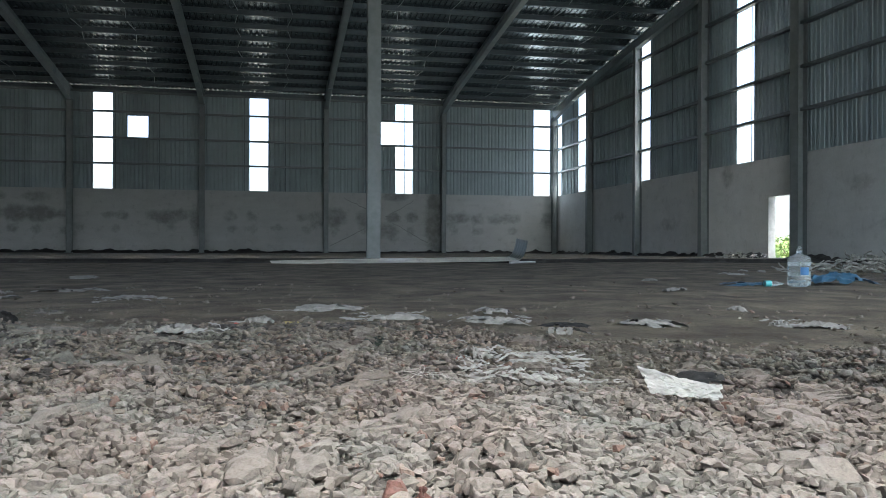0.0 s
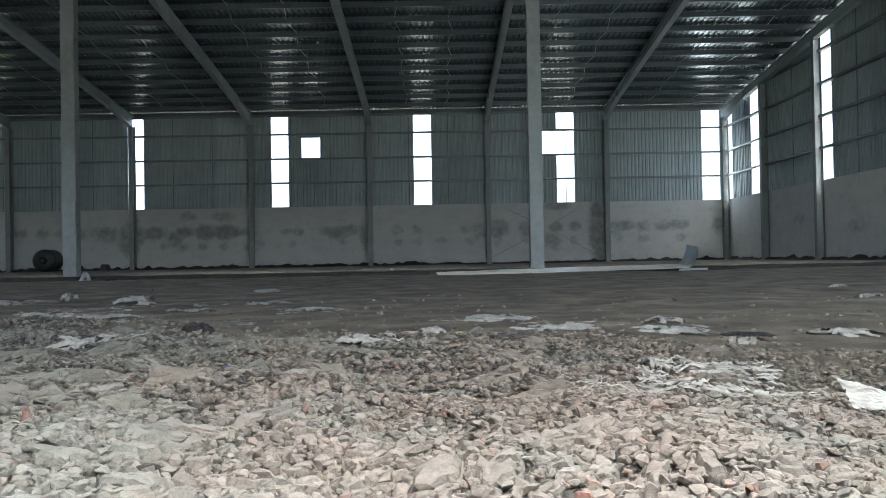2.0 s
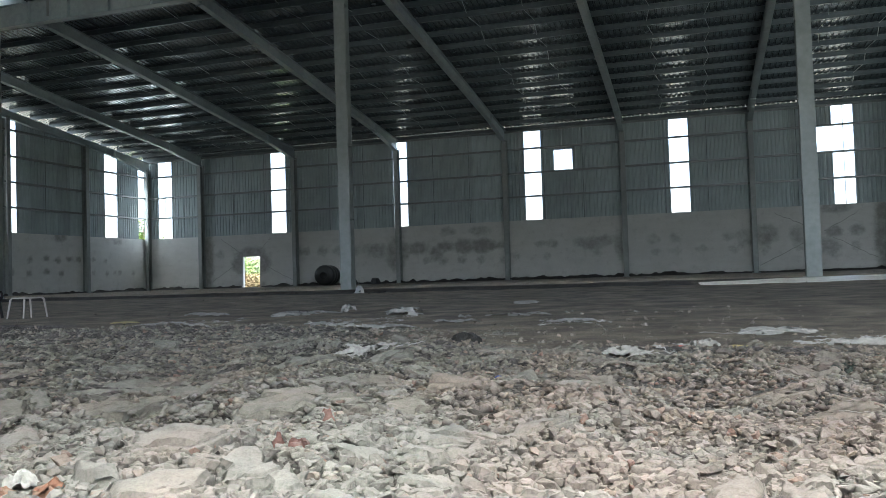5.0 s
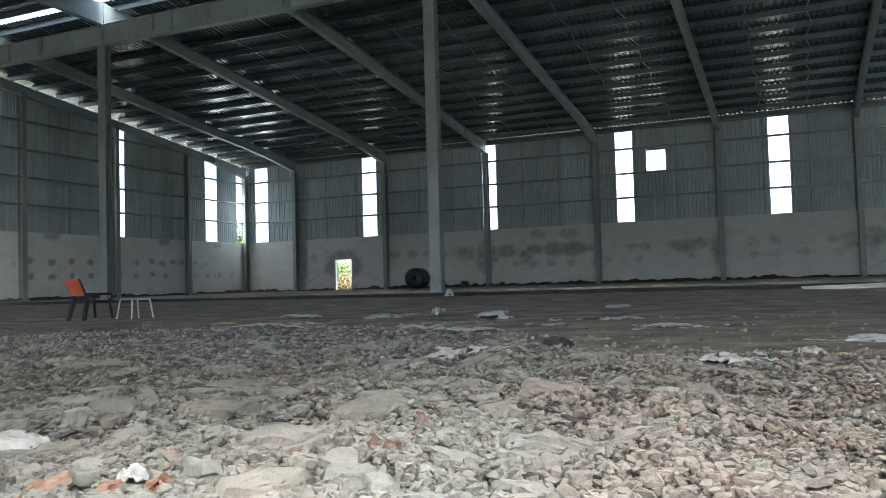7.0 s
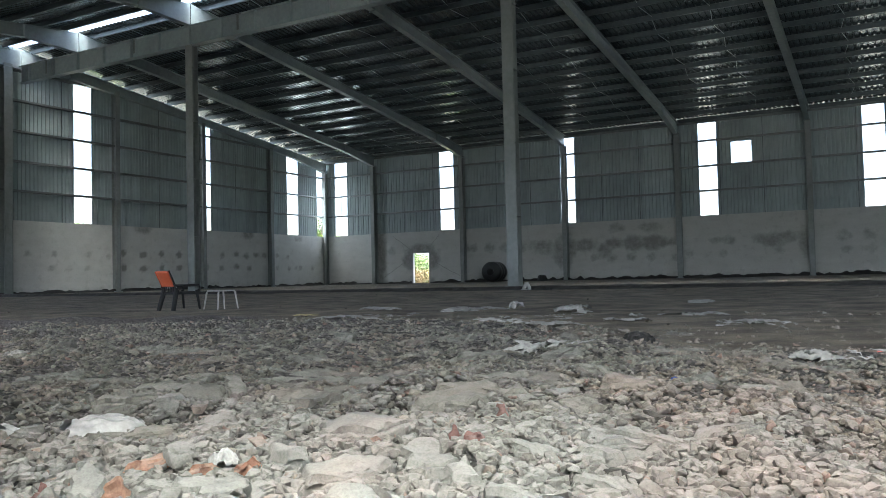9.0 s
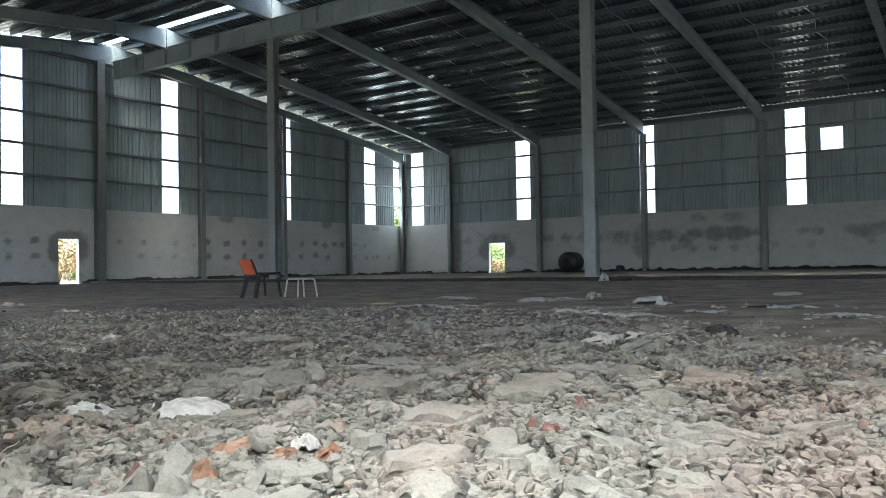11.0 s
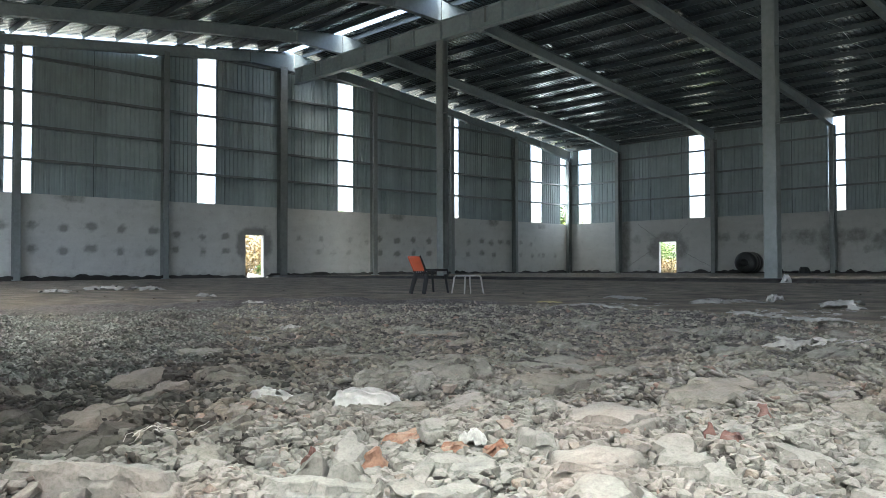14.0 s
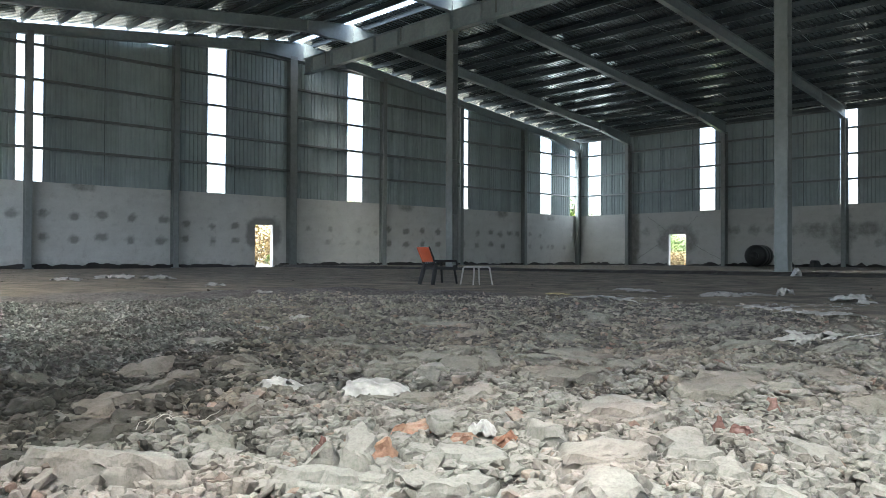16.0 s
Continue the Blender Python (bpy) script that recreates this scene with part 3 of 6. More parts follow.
# ---- roof ----
def roof_slope(name, y_ridge, y_eave):
    s = Shape()
    pts, u = [], WEST - 0.5
    while u < EAST + 0.5:
        pts += [(u + du, dv) for du, dv in PROFILE]
        u += 0.25
    n = len(pts)
    for off in (0.0, 0.004):
        for y in (y_ridge, y_eave):
            s.v += [(p, y, roof_z(y) + q + off) for p, q in pts]
    for i in range(n - 1):
        s.f.append((i, n + i, n + i + 1, i + 1))
        s.f.append((2 * n + i, 2 * n + i + 1, 3 * n + i + 1, 3 * n + i))
    tagged(part(name, s, ROOF), "dark underside of ribbed metal roof sheets", "roof", kind="structure")


roof_slope("ceiling_north", RIDGE + 0.3, NORTH + 0.12)
roof_slope("ceiling_south", RIDGE - 0.26, SOUTH - 0.15)


# ---- steel ----
COLUMN = simple("dull_grey_column_paint", (0.235, 0.253, 0.25), 0.5, 0.1, 0.12, 6.0, 0.05)


def i_column(x, y, z0, z1, flange, depth, turn=0, label="grey painted steel I-section column", group="wall columns", bands=()):
    col = thing("steel_column", label, "column", pose(x, y, 0, 0, 0, turn), group)
    f, d = flange / 2, depth / 2
    part("flange", Shape().box(-f, f, -d, -d + 0.014, z0, z1), COLUMN, col)
    part("flange", Shape().box(-f, f, d - 0.014, d, z0, z1), COLUMN, col)
    part("web", Shape().box(-0.006, 0.006, -d + 0.014, d - 0.014, z0, z1), COLUMN, col)
    part("base_plate", Shape().box(-f - 0.06, f + 0.06, -d - 0.06, d + 0.06, z0 - 0.02, z0 + 0.024), COLUMN, col)
    for z in bands:
        part("stiffener", Shape().box(-f - 0.004, f + 0.004, -d - 0.004, d + 0.004, z, z + 0.02), COLUMN, col)
    return col


def rafter(x, sign, drop=0.2, deep=0.46, label="grey tapered steel roof rafter"):
    """One slope of a frame, from the eave (sign 1 north, -1 south) to the ridge."""
    end = NORTH - 0.1 if sign > 0 else SOUTH + 0.1
    span = abs(end - RIDGE)
    top = lambda q: roof_z(RIDGE + sign * q) - drop
    stations = [(0.02, 0.92), (2.6, 0.52), (span * 0.5, deep), (span - 3.4, deep), (span - 0.42, 0.68), (span, 0.68)]
    r = thing("roof_rafter", label, "rafter", group="roof rafters")
    web = [(RIDGE + sign * q, top(q) - d) for q, d in stations] + [(RIDGE + sign * q, top(q)) for q, d in stations[::-1]]
    part("web", Shape().prism(web, "x", x - 0.006, x + 0.006), STEEL, r)
    for name, line in (("bottom_flange", [(q, top(q) - d) for q, d in stations]), ("top_flange", [(max(q, 0.55), top(max(q, 0.55)) - 0.014) for q, d in stations])):
        o = [(RIDGE + sign * q, z) for q, z in line] + [(RIDGE + sign * q, z + 0.014) for q, z in line[::-1]]
        part(name, Shape().prism(o, "x", x - 0.125, x + 0.125), STEEL, r)
    for q in (2.6, span - 3.4):
        d = dict(stations)[q]
        y = RIDGE + sign * q
        part("splice_plate", Shape().box(x - 0.13, x + 0.13, y - 0.02, y + 0.02, top(q) - d - 0.05, top(q) - 0.02), STEEL, r)
    return r


for x in FRAMES_X:
    for sign in (1, -1):
        rafter(x, sign)
    i_column(x, NORTH - 0.24, SLAB_Z, roof_z(NORTH) - 0.75, 0.26, 0.42)
    i_column(x, SOUTH + 0.22, 0.0, roof_z(SOUTH) - 0.75, 0.26, 0.42) if not -6 < x < 6 else None
for x in (WEST + 0.25, EAST - 0.25):
    for sign in (1, -1):
        rafter(x, sign, 0.33, 0.42)
for x, ys in ((WEST + 0.2, WEST_Y), (EAST - 0.2, EAST_Y)):
    for y in ys:
        big = abs(y - RIDGE) < 1
        i_column(x, y, SLAB_Z if y > SLAB_Y else 0.03, roof_z(y) - (1.0 if big else 0.62), 0.42 if big else 0.26, 0.34, 90)
    i_column(x, NORTH - 0.2, SLAB_Z, roof_z(NORTH) - 0.75, 0.26, 0.34)

for x in (-24.24, -10.38, 2.84):
    i_column(x, RIDGE, SLAB_Z, 9.95, 0.38, 0.3, label="tall grey steel column standing on the bare floor", group="ridge columns",
             bands=(2.3, 4.6, 6.9, 9.0))


BRACKETS = (-33.2, -27.39, -21.6, -15.8)


def jack_beam():
    b = thing("ridge_beam", "deep grey steel beam with stiffeners along the ridge", "beam")
    part("web", Shape().box(WEST + 0.3, EAST - 0.3, RIDGE - 0.006, RIDGE + 0.006, 9.97, 10.73), STEEL, b)
    part("bottom_flange", Shape().box(WEST + 0.3, EAST - 0.3, RIDGE - 0.15, RIDGE + 0.15, 9.952, 9.97), STEEL, b)
    part("top_flange", Shape().box(WEST + 0.3, EAST - 0.3, RIDGE - 0.15, RIDGE + 0.15, 10.73, 10.748), STEEL, b)
    x = WEST + 1.0
    while x < EAST - 0.4:
        part("stiffener", Shape().box(x, x + 0.014, RIDGE - 0.14, RIDGE + 0.14, 9.97, 10.73), STEEL, b)
        x += 1.72
    for x in BRACKETS:
        part("bracket", Shape().box(x - 0.05, x + 0.05, RIDGE - 0.17, RIDGE - 0.155, 10.1, 10.66).box(x - 0.05, x + 0.16, RIDGE - 0.22, RIDGE - 0.155, 10.66, 10.7), GIRT, b, "short galvanised bracket")


jack_beam()


def purlins():
    y_list = [RIDGE + 0.72] + [RIDGE + 0.45 + k * 1.43 for k in range(1, 16)] + [NORTH - 0.08]
    for sign in (1, -1):
        for y in y_list:
            q = RIDGE + sign * (y - RIDGE)
            if q < SOUTH:
                continue
            z = roof_z(q) - (0.01 if y > NORTH - 0.1 else 0.004)
            purlin = thing("roof_purlin", "thin galvanised Z purlin under the roof sheets", "purlin", group="roof purlins")
            for a, b in zip([WEST - 0.2] + FRAMES_X, FRAMES_X + [EAST + 0.2]):
                p = Shape().prism([(q - 0.004, z - 0.2), (q + 0.07, z - 0.2), (q + 0.07, z - 0.194), (q + 0.004, z - 0.194), (q + 0.004, z), (q - 0.07, z), (q - 0.07, z - 0.006), (q - 0.004, z - 0.006)],
                                "x", a + 0.003, b - 0.003)
                part("purlin_length", p, PURLIN, purlin)


purlins()


def girts():
    levels = [4.95, 6.33, 7.74, 9.18, 10.6]
    xs = [WEST + 0.05] + FRAMES_X + [EAST - 0.05]
    for a, b in zip(xs, xs[1:]):
        for z in levels[:3] + [8.8]:
            y0, y1 = NORTH - 0.12, NORTH + 0.035
            s = Shape().prism([(y0, z - 0.05), (y1, z - 0.05), (y1, z - 0.044), (y0 + 0.005, z - 0.044), (y0 + 0.005, z + 0.044), (y1, z + 0.044), (y1, z + 0.05), (y0, z + 0.05)], "x", a, b)
            tagged(part("wall_girt", s, GIRT), "galvanised channel rail across the wall sheets", "girt", "wall girts")
    for x, d, ys in ((WEST, -1, [SOUTH] + WEST_Y + [NORTH]), (EAST, 1, [SOUTH] + EAST_Y + [NORTH])):
        for a, b in zip(ys, ys[1:]):
            for z in levels:
                if z > roof_z((a + b) / 2) - 0.5:
                    continue
                u, k, w = x - d * 0.16, x - d * 0.155, x + d * 0.035
                s = Shape().prism([(u, z - 0.05), (w, z - 0.05), (w, z - 0.044), (k, z - 0.044), (k, z + 0.044), (w, z + 0.044), (w, z + 0.05), (u, z + 0.05)], "y", a, b)
                tagged(part("wall_girt", s, GIRT), "galvanised channel rail across the wall sheets", "girt", "wall girts")


girts()


def sag_rods():
    """Thin upright ties between the wall rails, two to a bay."""
    def rod(x, y, z1):
        tagged(part("sag_rod", Shape().tube([(x, y, BLOCK - 0.01), (x, y, z1)], 0.014, 6), PURLIN), "thin upright tie rod between wall rails", "tie rod", "wall tie rods")
    xs = [WEST] + FRAMES_X + [EAST]
    for a, b in zip(xs, xs[1:]):
        for f in (1 / 3, 2 / 3):
            rod(a + (b - a) * f, NORTH + 0.016, 8.8)
    for x, ys in ((WEST - 0.016, WEST_Y + [NORTH]), (EAST + 0.016, EAST_Y + [NORTH])):
        for a, b in zip(ys, ys[1:]):
            rod(x, (a + b) / 2, roof_z((a + b) / 2) - 0.6)
    # slanting ties between the purlins
    for a, b in zip(xs, xs[1:]):
        for f in (1 / 3, 2 / 3):
            x = a + (b - a) * f
            line = thing("roof_tie_line", "row of thin tie rods between the purlins", "tie rod", group="roof tie rods")
            for k in range(15):
                y0 = RIDGE + 0.45 + k * 1.43
                s = Shape().tube([(x + 0.1 * (-1) ** k, y0, roof_z(y0) - 0.16), (x - 0.1 * (-1) ** k, y0 + 1.43, roof_z(y0 + 1.43) - 0.06)], 0.01, 5)
                part("rod", s, ROD, line)


sag_rods()


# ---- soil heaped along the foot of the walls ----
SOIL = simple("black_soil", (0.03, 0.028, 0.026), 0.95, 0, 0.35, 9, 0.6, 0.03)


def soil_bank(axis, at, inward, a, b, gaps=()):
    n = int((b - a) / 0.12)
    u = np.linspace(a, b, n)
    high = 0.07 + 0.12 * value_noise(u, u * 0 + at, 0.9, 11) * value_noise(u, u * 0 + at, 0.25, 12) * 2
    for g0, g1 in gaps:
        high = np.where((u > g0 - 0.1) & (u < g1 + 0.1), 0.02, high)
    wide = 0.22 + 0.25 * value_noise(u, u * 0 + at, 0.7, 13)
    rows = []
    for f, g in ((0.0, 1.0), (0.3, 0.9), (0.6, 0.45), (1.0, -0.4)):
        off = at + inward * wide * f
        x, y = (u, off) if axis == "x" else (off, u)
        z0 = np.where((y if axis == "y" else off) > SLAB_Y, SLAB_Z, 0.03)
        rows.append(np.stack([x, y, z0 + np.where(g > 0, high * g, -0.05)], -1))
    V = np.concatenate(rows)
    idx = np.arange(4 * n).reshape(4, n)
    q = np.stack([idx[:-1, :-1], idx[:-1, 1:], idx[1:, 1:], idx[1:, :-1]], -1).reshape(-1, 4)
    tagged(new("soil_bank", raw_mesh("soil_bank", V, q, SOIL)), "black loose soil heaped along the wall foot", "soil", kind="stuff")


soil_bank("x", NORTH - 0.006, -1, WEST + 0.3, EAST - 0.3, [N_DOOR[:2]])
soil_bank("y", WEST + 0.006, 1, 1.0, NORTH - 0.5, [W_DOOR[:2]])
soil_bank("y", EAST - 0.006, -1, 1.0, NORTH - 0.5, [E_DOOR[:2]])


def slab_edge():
    """The rough broken edge of the floor slab, drawn as a black strip."""
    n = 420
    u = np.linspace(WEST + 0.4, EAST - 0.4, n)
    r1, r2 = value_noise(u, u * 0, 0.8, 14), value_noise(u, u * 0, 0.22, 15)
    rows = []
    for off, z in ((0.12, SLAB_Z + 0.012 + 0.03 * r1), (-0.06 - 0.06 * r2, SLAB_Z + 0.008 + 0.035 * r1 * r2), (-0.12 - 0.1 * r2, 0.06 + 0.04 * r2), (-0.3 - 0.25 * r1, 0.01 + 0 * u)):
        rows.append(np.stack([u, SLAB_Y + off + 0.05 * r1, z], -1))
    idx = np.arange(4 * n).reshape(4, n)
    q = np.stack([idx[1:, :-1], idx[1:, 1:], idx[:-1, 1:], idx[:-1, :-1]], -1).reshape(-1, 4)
    tagged(new("soil_bank", raw_mesh("soil_bank", np.concatenate(rows), q, SOIL)), "black strip along the broken edge of the floor slab", "soil", kind="stuff")


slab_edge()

# cracks filled with darker cement
def wall_cracks():
    lines = ((-29.79, 3.35, -28.4, 2.4), (-26.2, 3.25, -27.1, 2.42), (-29.0, 1.5, -30.5, 0.6), (-26.5, 1.5, -24.4, 0.4),
             (4.0, 3.28, 5.5, 2.55), (6.4, 2.2, 8.0, 3.12), (5.5, 1.68, 3.2, 0.5), (6.8, 1.9, 8.9, 0.72))
    for x0, z0, x1, z1 in lines:
        pts = [(x0 + (x1 - x0) * k / 10 + random.uniform(-0.03, 0.03), z0 + (z1 - z0) * k / 10 + random.uniform(-0.03, 0.03)) for k in range(11)]
        s = Shape()
        for (ax, az), (bx, bz) in zip(pts, pts[1:]):
            y = NORTH - 0.0075
            s.add([(ax, y, az - 0.018), (bx, y, bz - 0.018), (bx, y, bz + 0.018), (ax, y, az + 0.018),
                   (ax, y + 0.003, az - 0.018), (bx, y + 0.003, bz - 0.018), (bx, y + 0.003, bz + 0.018), (ax, y + 0.003, az + 0.018)],
                  [(0, 1, 2, 3), (4, 7, 6, 5), (0, 4, 5, 1), (3, 2, 6, 7)])
        part("filled_crack", s, CRACK, wall_north, "dark filled crack")


CRACK = simple("crack_filler", (0.3, 0.3, 0.29), 0.9, 0, 0.2, 5, 0.2)
random.seed(12)
wall_cracks()


# ---- stones ----
def hull(points):
    """The triangles of the convex hull of some points."""
    bm = bmesh.new()
    for p in points:
        bm.verts.new(p)
    bmesh.ops.convex_hull(bm, input=bm.verts)
    loose = [v for v in bm.verts if not v.link_faces]
    bmesh.ops.delete(bm, geom=loose, context="VERTS")
    bmesh.ops.triangulate(bm, faces=bm.faces)
    return bm


def arrays(bm):
    bm.verts.index_update()
    v = np.array([p.co[:] for p in bm.verts])
    f = np.array([[p.index for p in q.verts] for q in bm.faces])
    bm.free()
    return v, f


def pebble(rng, corners, square):
    """A small blunt lump: the hull of points on a rounded box; about one unit wide."""
    d = rng.normal(0, 1, (corners, 3))
    d /= np.linalg.norm(d, axis=1)[:, None]
    box = d / np.abs(d).max(1)[:, None]
    p = (d * (1 - square) + box * square) * rng.uniform(0.42, 0.52, (corners, 1))
    p[:, 2] *= 0.75
    return arrays(hull(p))


def clip_side(poly, qx, qy, nx, ny):
    """The part of a polygon on the near side of a line through (qx, qy) with normal (nx, ny)."""
    out = []
    for (ax, ay), (bx, by) in zip(poly, poly[1:] + poly[:1]):
        da, db = (ax - qx) * nx + (ay - qy) * ny, (bx - qx) * nx + (by - qy) * ny
        if da <= 0:
            out.append((ax, ay))
        if (da < 0) != (db < 0) and abs(da - db) > 1e-9:
            t = da / (da - db)
            out.append((ax + t * (bx - ax), ay + t * (by - ay)))
    return out


def rock_outline(rng, width, deep):
    """An irregular angular outline, as a broken slab has."""
    k = rng.randint(6, 10)
    a = (np.arange(k) + rng.uniform(-0.33, 0.33, k)) * 2 * math.pi / k + rng.uniform(0, 6)
    r = rng.uniform(0.82, 1.12, k)
    c, d = np.cos(a), np.sin(a)
    box = np.maximum(np.abs(c), np.abs(d)) ** 0.55
    return [(float(u), float(w)) for u, w in zip(c / box * r * width / 2, d / box * r * deep / 2)]


def shatter(rng, poly, pieces):
    """Breaks an outline along straight cracks into angular pieces."""
    p = np.array(poly)
    seeds = [p.mean(0) + (p[rng.randint(len(p))] - p.mean(0)) * rng.uniform(0.25, 0.8) for _ in range(pieces)]
    cells = []
    for i, a in enumerate(seeds):
        cell = poly
        for j, b in enumerate(seeds):
            if i != j and len(cell) > 2:
                m, n = (a + b) / 2, b - a
                cell = clip_side(cell, m[0], m[1], n[0], n[1])
        if len(cell) > 2 and np.ptp(np.array(cell), axis=0).min() > 0.02:
            cells.append(cell)
    return cells


def rock_mesh(rng, poly, high, mat, unit=1.0, gap=0.004, chips=2, tilt=0.05, name="concrete_chunk", fine=18):
    """A lump over a polygon: broken sides, chipped edges and a lightly uneven top; its foot is below the ground."""
    p = np.array(poly)
    c = p.mean(0)
    p = c + (p - c) * (1 - gap / np.maximum(np.hypot(*(p - c).T), 0.01))[:, None]
    size = np.ptp(p, axis=0).max()
    loop = []
    for a, b in zip(p, np.roll(p, -1, 0)):
        k = max(2, int(np.hypot(*(b - a)) / size * fine))
        loop += [a + (b - a) * i / k for i in range(k)]
    loop = np.array(loop)
    so = rng.rand() * 60
    N = lambda q, cell, seed: value_noise(q[:, 0] + so, q[:, 1] + so, cell * unit, seed) - 0.5
    way = (loop - c) / np.maximum(np.hypot(*(loop - c).T), 1e-4)[:, None]
    loop = loop + way * (0.034 * N(loop, 0.05, 61) + 0.016 * N(loop, 0.016, 62))[:, None] * min(1.0 * unit, size * 7)
    tx, ty = rng.normal(0, tilt, 2)
    cuts = []
    for _ in range(chips):
        a = rng.uniform(0, 2 * math.pi)
        cuts.append((math.cos(a), math.sin(a), rng.uniform(0.12, 0.4) * size, rng.uniform(0.35, 1.5)))

    def top(q):
        u, w = q[:, 0] - c[0], q[:, 1] - c[1]
        z = high + tx * u + ty * w + high * 0.3 * N(q, 0.16, 65) + unit * (0.02 * N(q, 0.05, 66) + 0.01 * N(q, 0.018, 67))
        for nx, ny, off, slope in cuts:
            z = np.minimum(z, high + slope * (off - u * nx - w * ny) + unit * 0.008 * N(q, 0.02, 68))
        return np.maximum(z, 0.12 * high)

    n = len(loop)
    side = 0.5 + 0.45 * (value_noise(loop[:, 0] + so, loop[:, 1], 0.05 * unit, 63))
    bite = unit * np.minimum(0.005 + 0.022 * value_noise(loop[:, 0], loop[:, 1] + so, 0.04 * unit, 64), 0.13 * size / unit)
    rings = [np.c_[c + (loop - c) * 1.13, np.full(n, -0.6 * high - 0.02 * unit)],
             np.c_[loop + way * (0.012 * unit * N(loop, 0.03, 69) + 0.35 * high * side)[:, None], 0.3 * high * side],
             np.c_[loop + way * (0.014 * unit * N(loop, 0.025, 70) - 0.1 * bite)[:, None], 0.45 * high * side + 0.3 * np.maximum(top(loop), 0)],
             np.c_[loop, top(loop) - bite * (0.6 + side)]]
    inner = loop - way * bite[:, None]
    rings.append(np.c_[inner, top(inner)])
    for f in (0.9, 0.76, 0.6, 0.43, 0.26, 0.11) if fine > 12 else (0.8, 0.5, 0.2):
        q = c + (inner - c) * f
        rings.append(np.c_[q, top(q)])
    V = np.concatenate(rings + [np.c_[c[None], top(c[None])]])
    F, smooth_face = [], []
    for r in range(len(rings) - 1):
        i = np.arange(n)
        j = (i + 1) % n
        a, b, d, e = r * n + i, r * n + j, (r + 1) * n + j, (r + 1) * n + i
        F += [np.stack([a, b, d], -1), np.stack([a, d, e], -1)]
        smooth_face += [r not in (2, 3)] * (2 * n)
    last = (len(rings) - 1) * n
    F.append(np.stack([last + np.arange(n), last + (np.arange(n) + 1) % n, np.full(n, len(V) - 1)], -1))
    smooth_face += [True] * n
    me = raw_mesh(name, V, np.concatenate(F), mat)
    me.polygons.foreach_set("use_smooth", np.array(smooth_face, bool))
    return me


rng = np.random.RandomState(7)
SMALL = [pebble(rng, 13 + rng.randint(6), rng.uniform(0.4, 0.85)) for _ in range(40)]
MIDDLE = [pebble(rng, 8 + rng.randint(3), rng.uniform(0.3, 0.9)) for _ in range(16)]
TINY = [pebble(rng, 9, 0.6) for _ in range(16)]
GRIT = [pebble(rng, 7, 0.6) for _ in range(10)]


def scatter(name, kinds, x, y, size, mat, label, category, sink=0.25, lift=0.0, flat=1.0):
    """Many small stones in one mesh."""
    n = len(x)
    z = ground_z(x, y)
    V, F, k = [], [], 0
    pick = rng.randint(len(kinds), size=n)
    a = rng.uniform(0, 2 * math.pi, n)
    tilt = rng.normal(0, 0.2, (n, 2))
    sx = size * rng.uniform(0.85, 1.25, n)
    sy = size * rng.uniform(0.7, 1.05, n)
    sz = size * rng.uniform(0.7, 1.15, n) * flat
    for j, (kv, kf) in enumerate(kinds):
        i = np.where(pick == j)[0]
        if not len(i):
            continue
        p = kv[None] * np.stack([sx[i], sy[i], sz[i]], -1)[:, None]
        # lean, then turn
        p[..., 2] += p[..., 0] * tilt[i, 0][:, None] + p[..., 1] * tilt[i, 1][:, None]
        c, s_ = np.cos(a[i])[:, None], np.sin(a[i])[:, None]
        q = np.stack([p[..., 0] * c - p[..., 1] * s_ + x[i][:, None], p[..., 0] * s_ + p[..., 1] * c + y[i][:, None],
                      p[..., 2] + (z[i] + sz[i] * (0.28 - sink) + lift)[:, None]], -1)
        m = kv.shape[0]
        V.append(q.reshape(-1, 3))
        F.append((kf[None] + (k + np.arange(len(i)) * m)[:, None, None]).reshape(-1, 3))
        k += len(i) * m
    ob = new(name, raw_mesh(name, np.concatenate(V), np.concatenate(F), mat))
    if kinds is MIDDLE or kinds is TINY:
        ob.data.shade_smooth()
    tagged(ob, label, category, kind="stuff")


def sector(n, r0, r1, a0, a1):
    """Random places by distance and bearing (degrees west of north)."""
    r = np.sqrt(rng.uniform(r0 * r0, r1 * r1, n))
    a = np.radians(rng.uniform(a0, a1, n))
    return -r * np.sin(a), r * np.cos(a)


def on_rubble(x, y, bare):
    keep = rng.rand(len(x)) < np.maximum(rubble_mask(x, y) * (0.7 + 0.6 * value_noise(x, y, 0.5, 21)), bare)
    keep &= (y > SOUTH + 0.1)
    return x[keep], y[keep]


def off_gravel(x, y):
    """Keeps off the even gravel spread on the west side."""
    d, a = np.hypot(x, y), np.degrees(np.arctan2(-x, y))
    keep = ~((a > 60 + 6 * value_noise(x, y, 0.8, 22)) & (d > 3.4 + 0.6 * value_noise(x, y, 0.6, 23)))
    return x[keep], y[keep]


PALE = "loose dusty grey and pink broken concrete stones"
BROWN = "soil-coated broken concrete stones trodden into dark ground"
PLACED = []
LUMP_LABEL = "pale dusty lump of broken concrete lying in rubble"


def lay_rock(me, x, y, rx, ry, turn, scale, label, category, lift=0.004):
    ob = tagged(new(me.name.split(".")[0], me), label, category, "broken concrete lumps")
    ob.matrix_world = pose(x, y, float(ground_z(x, y)) + lift, rx, ry, turn) @ Matrix.Diagonal((*scale, 1))
    return ob


def turn_of(x, y):
    """Bearing in degrees west of north."""
    return math.degrees(math.atan2(-x, y))


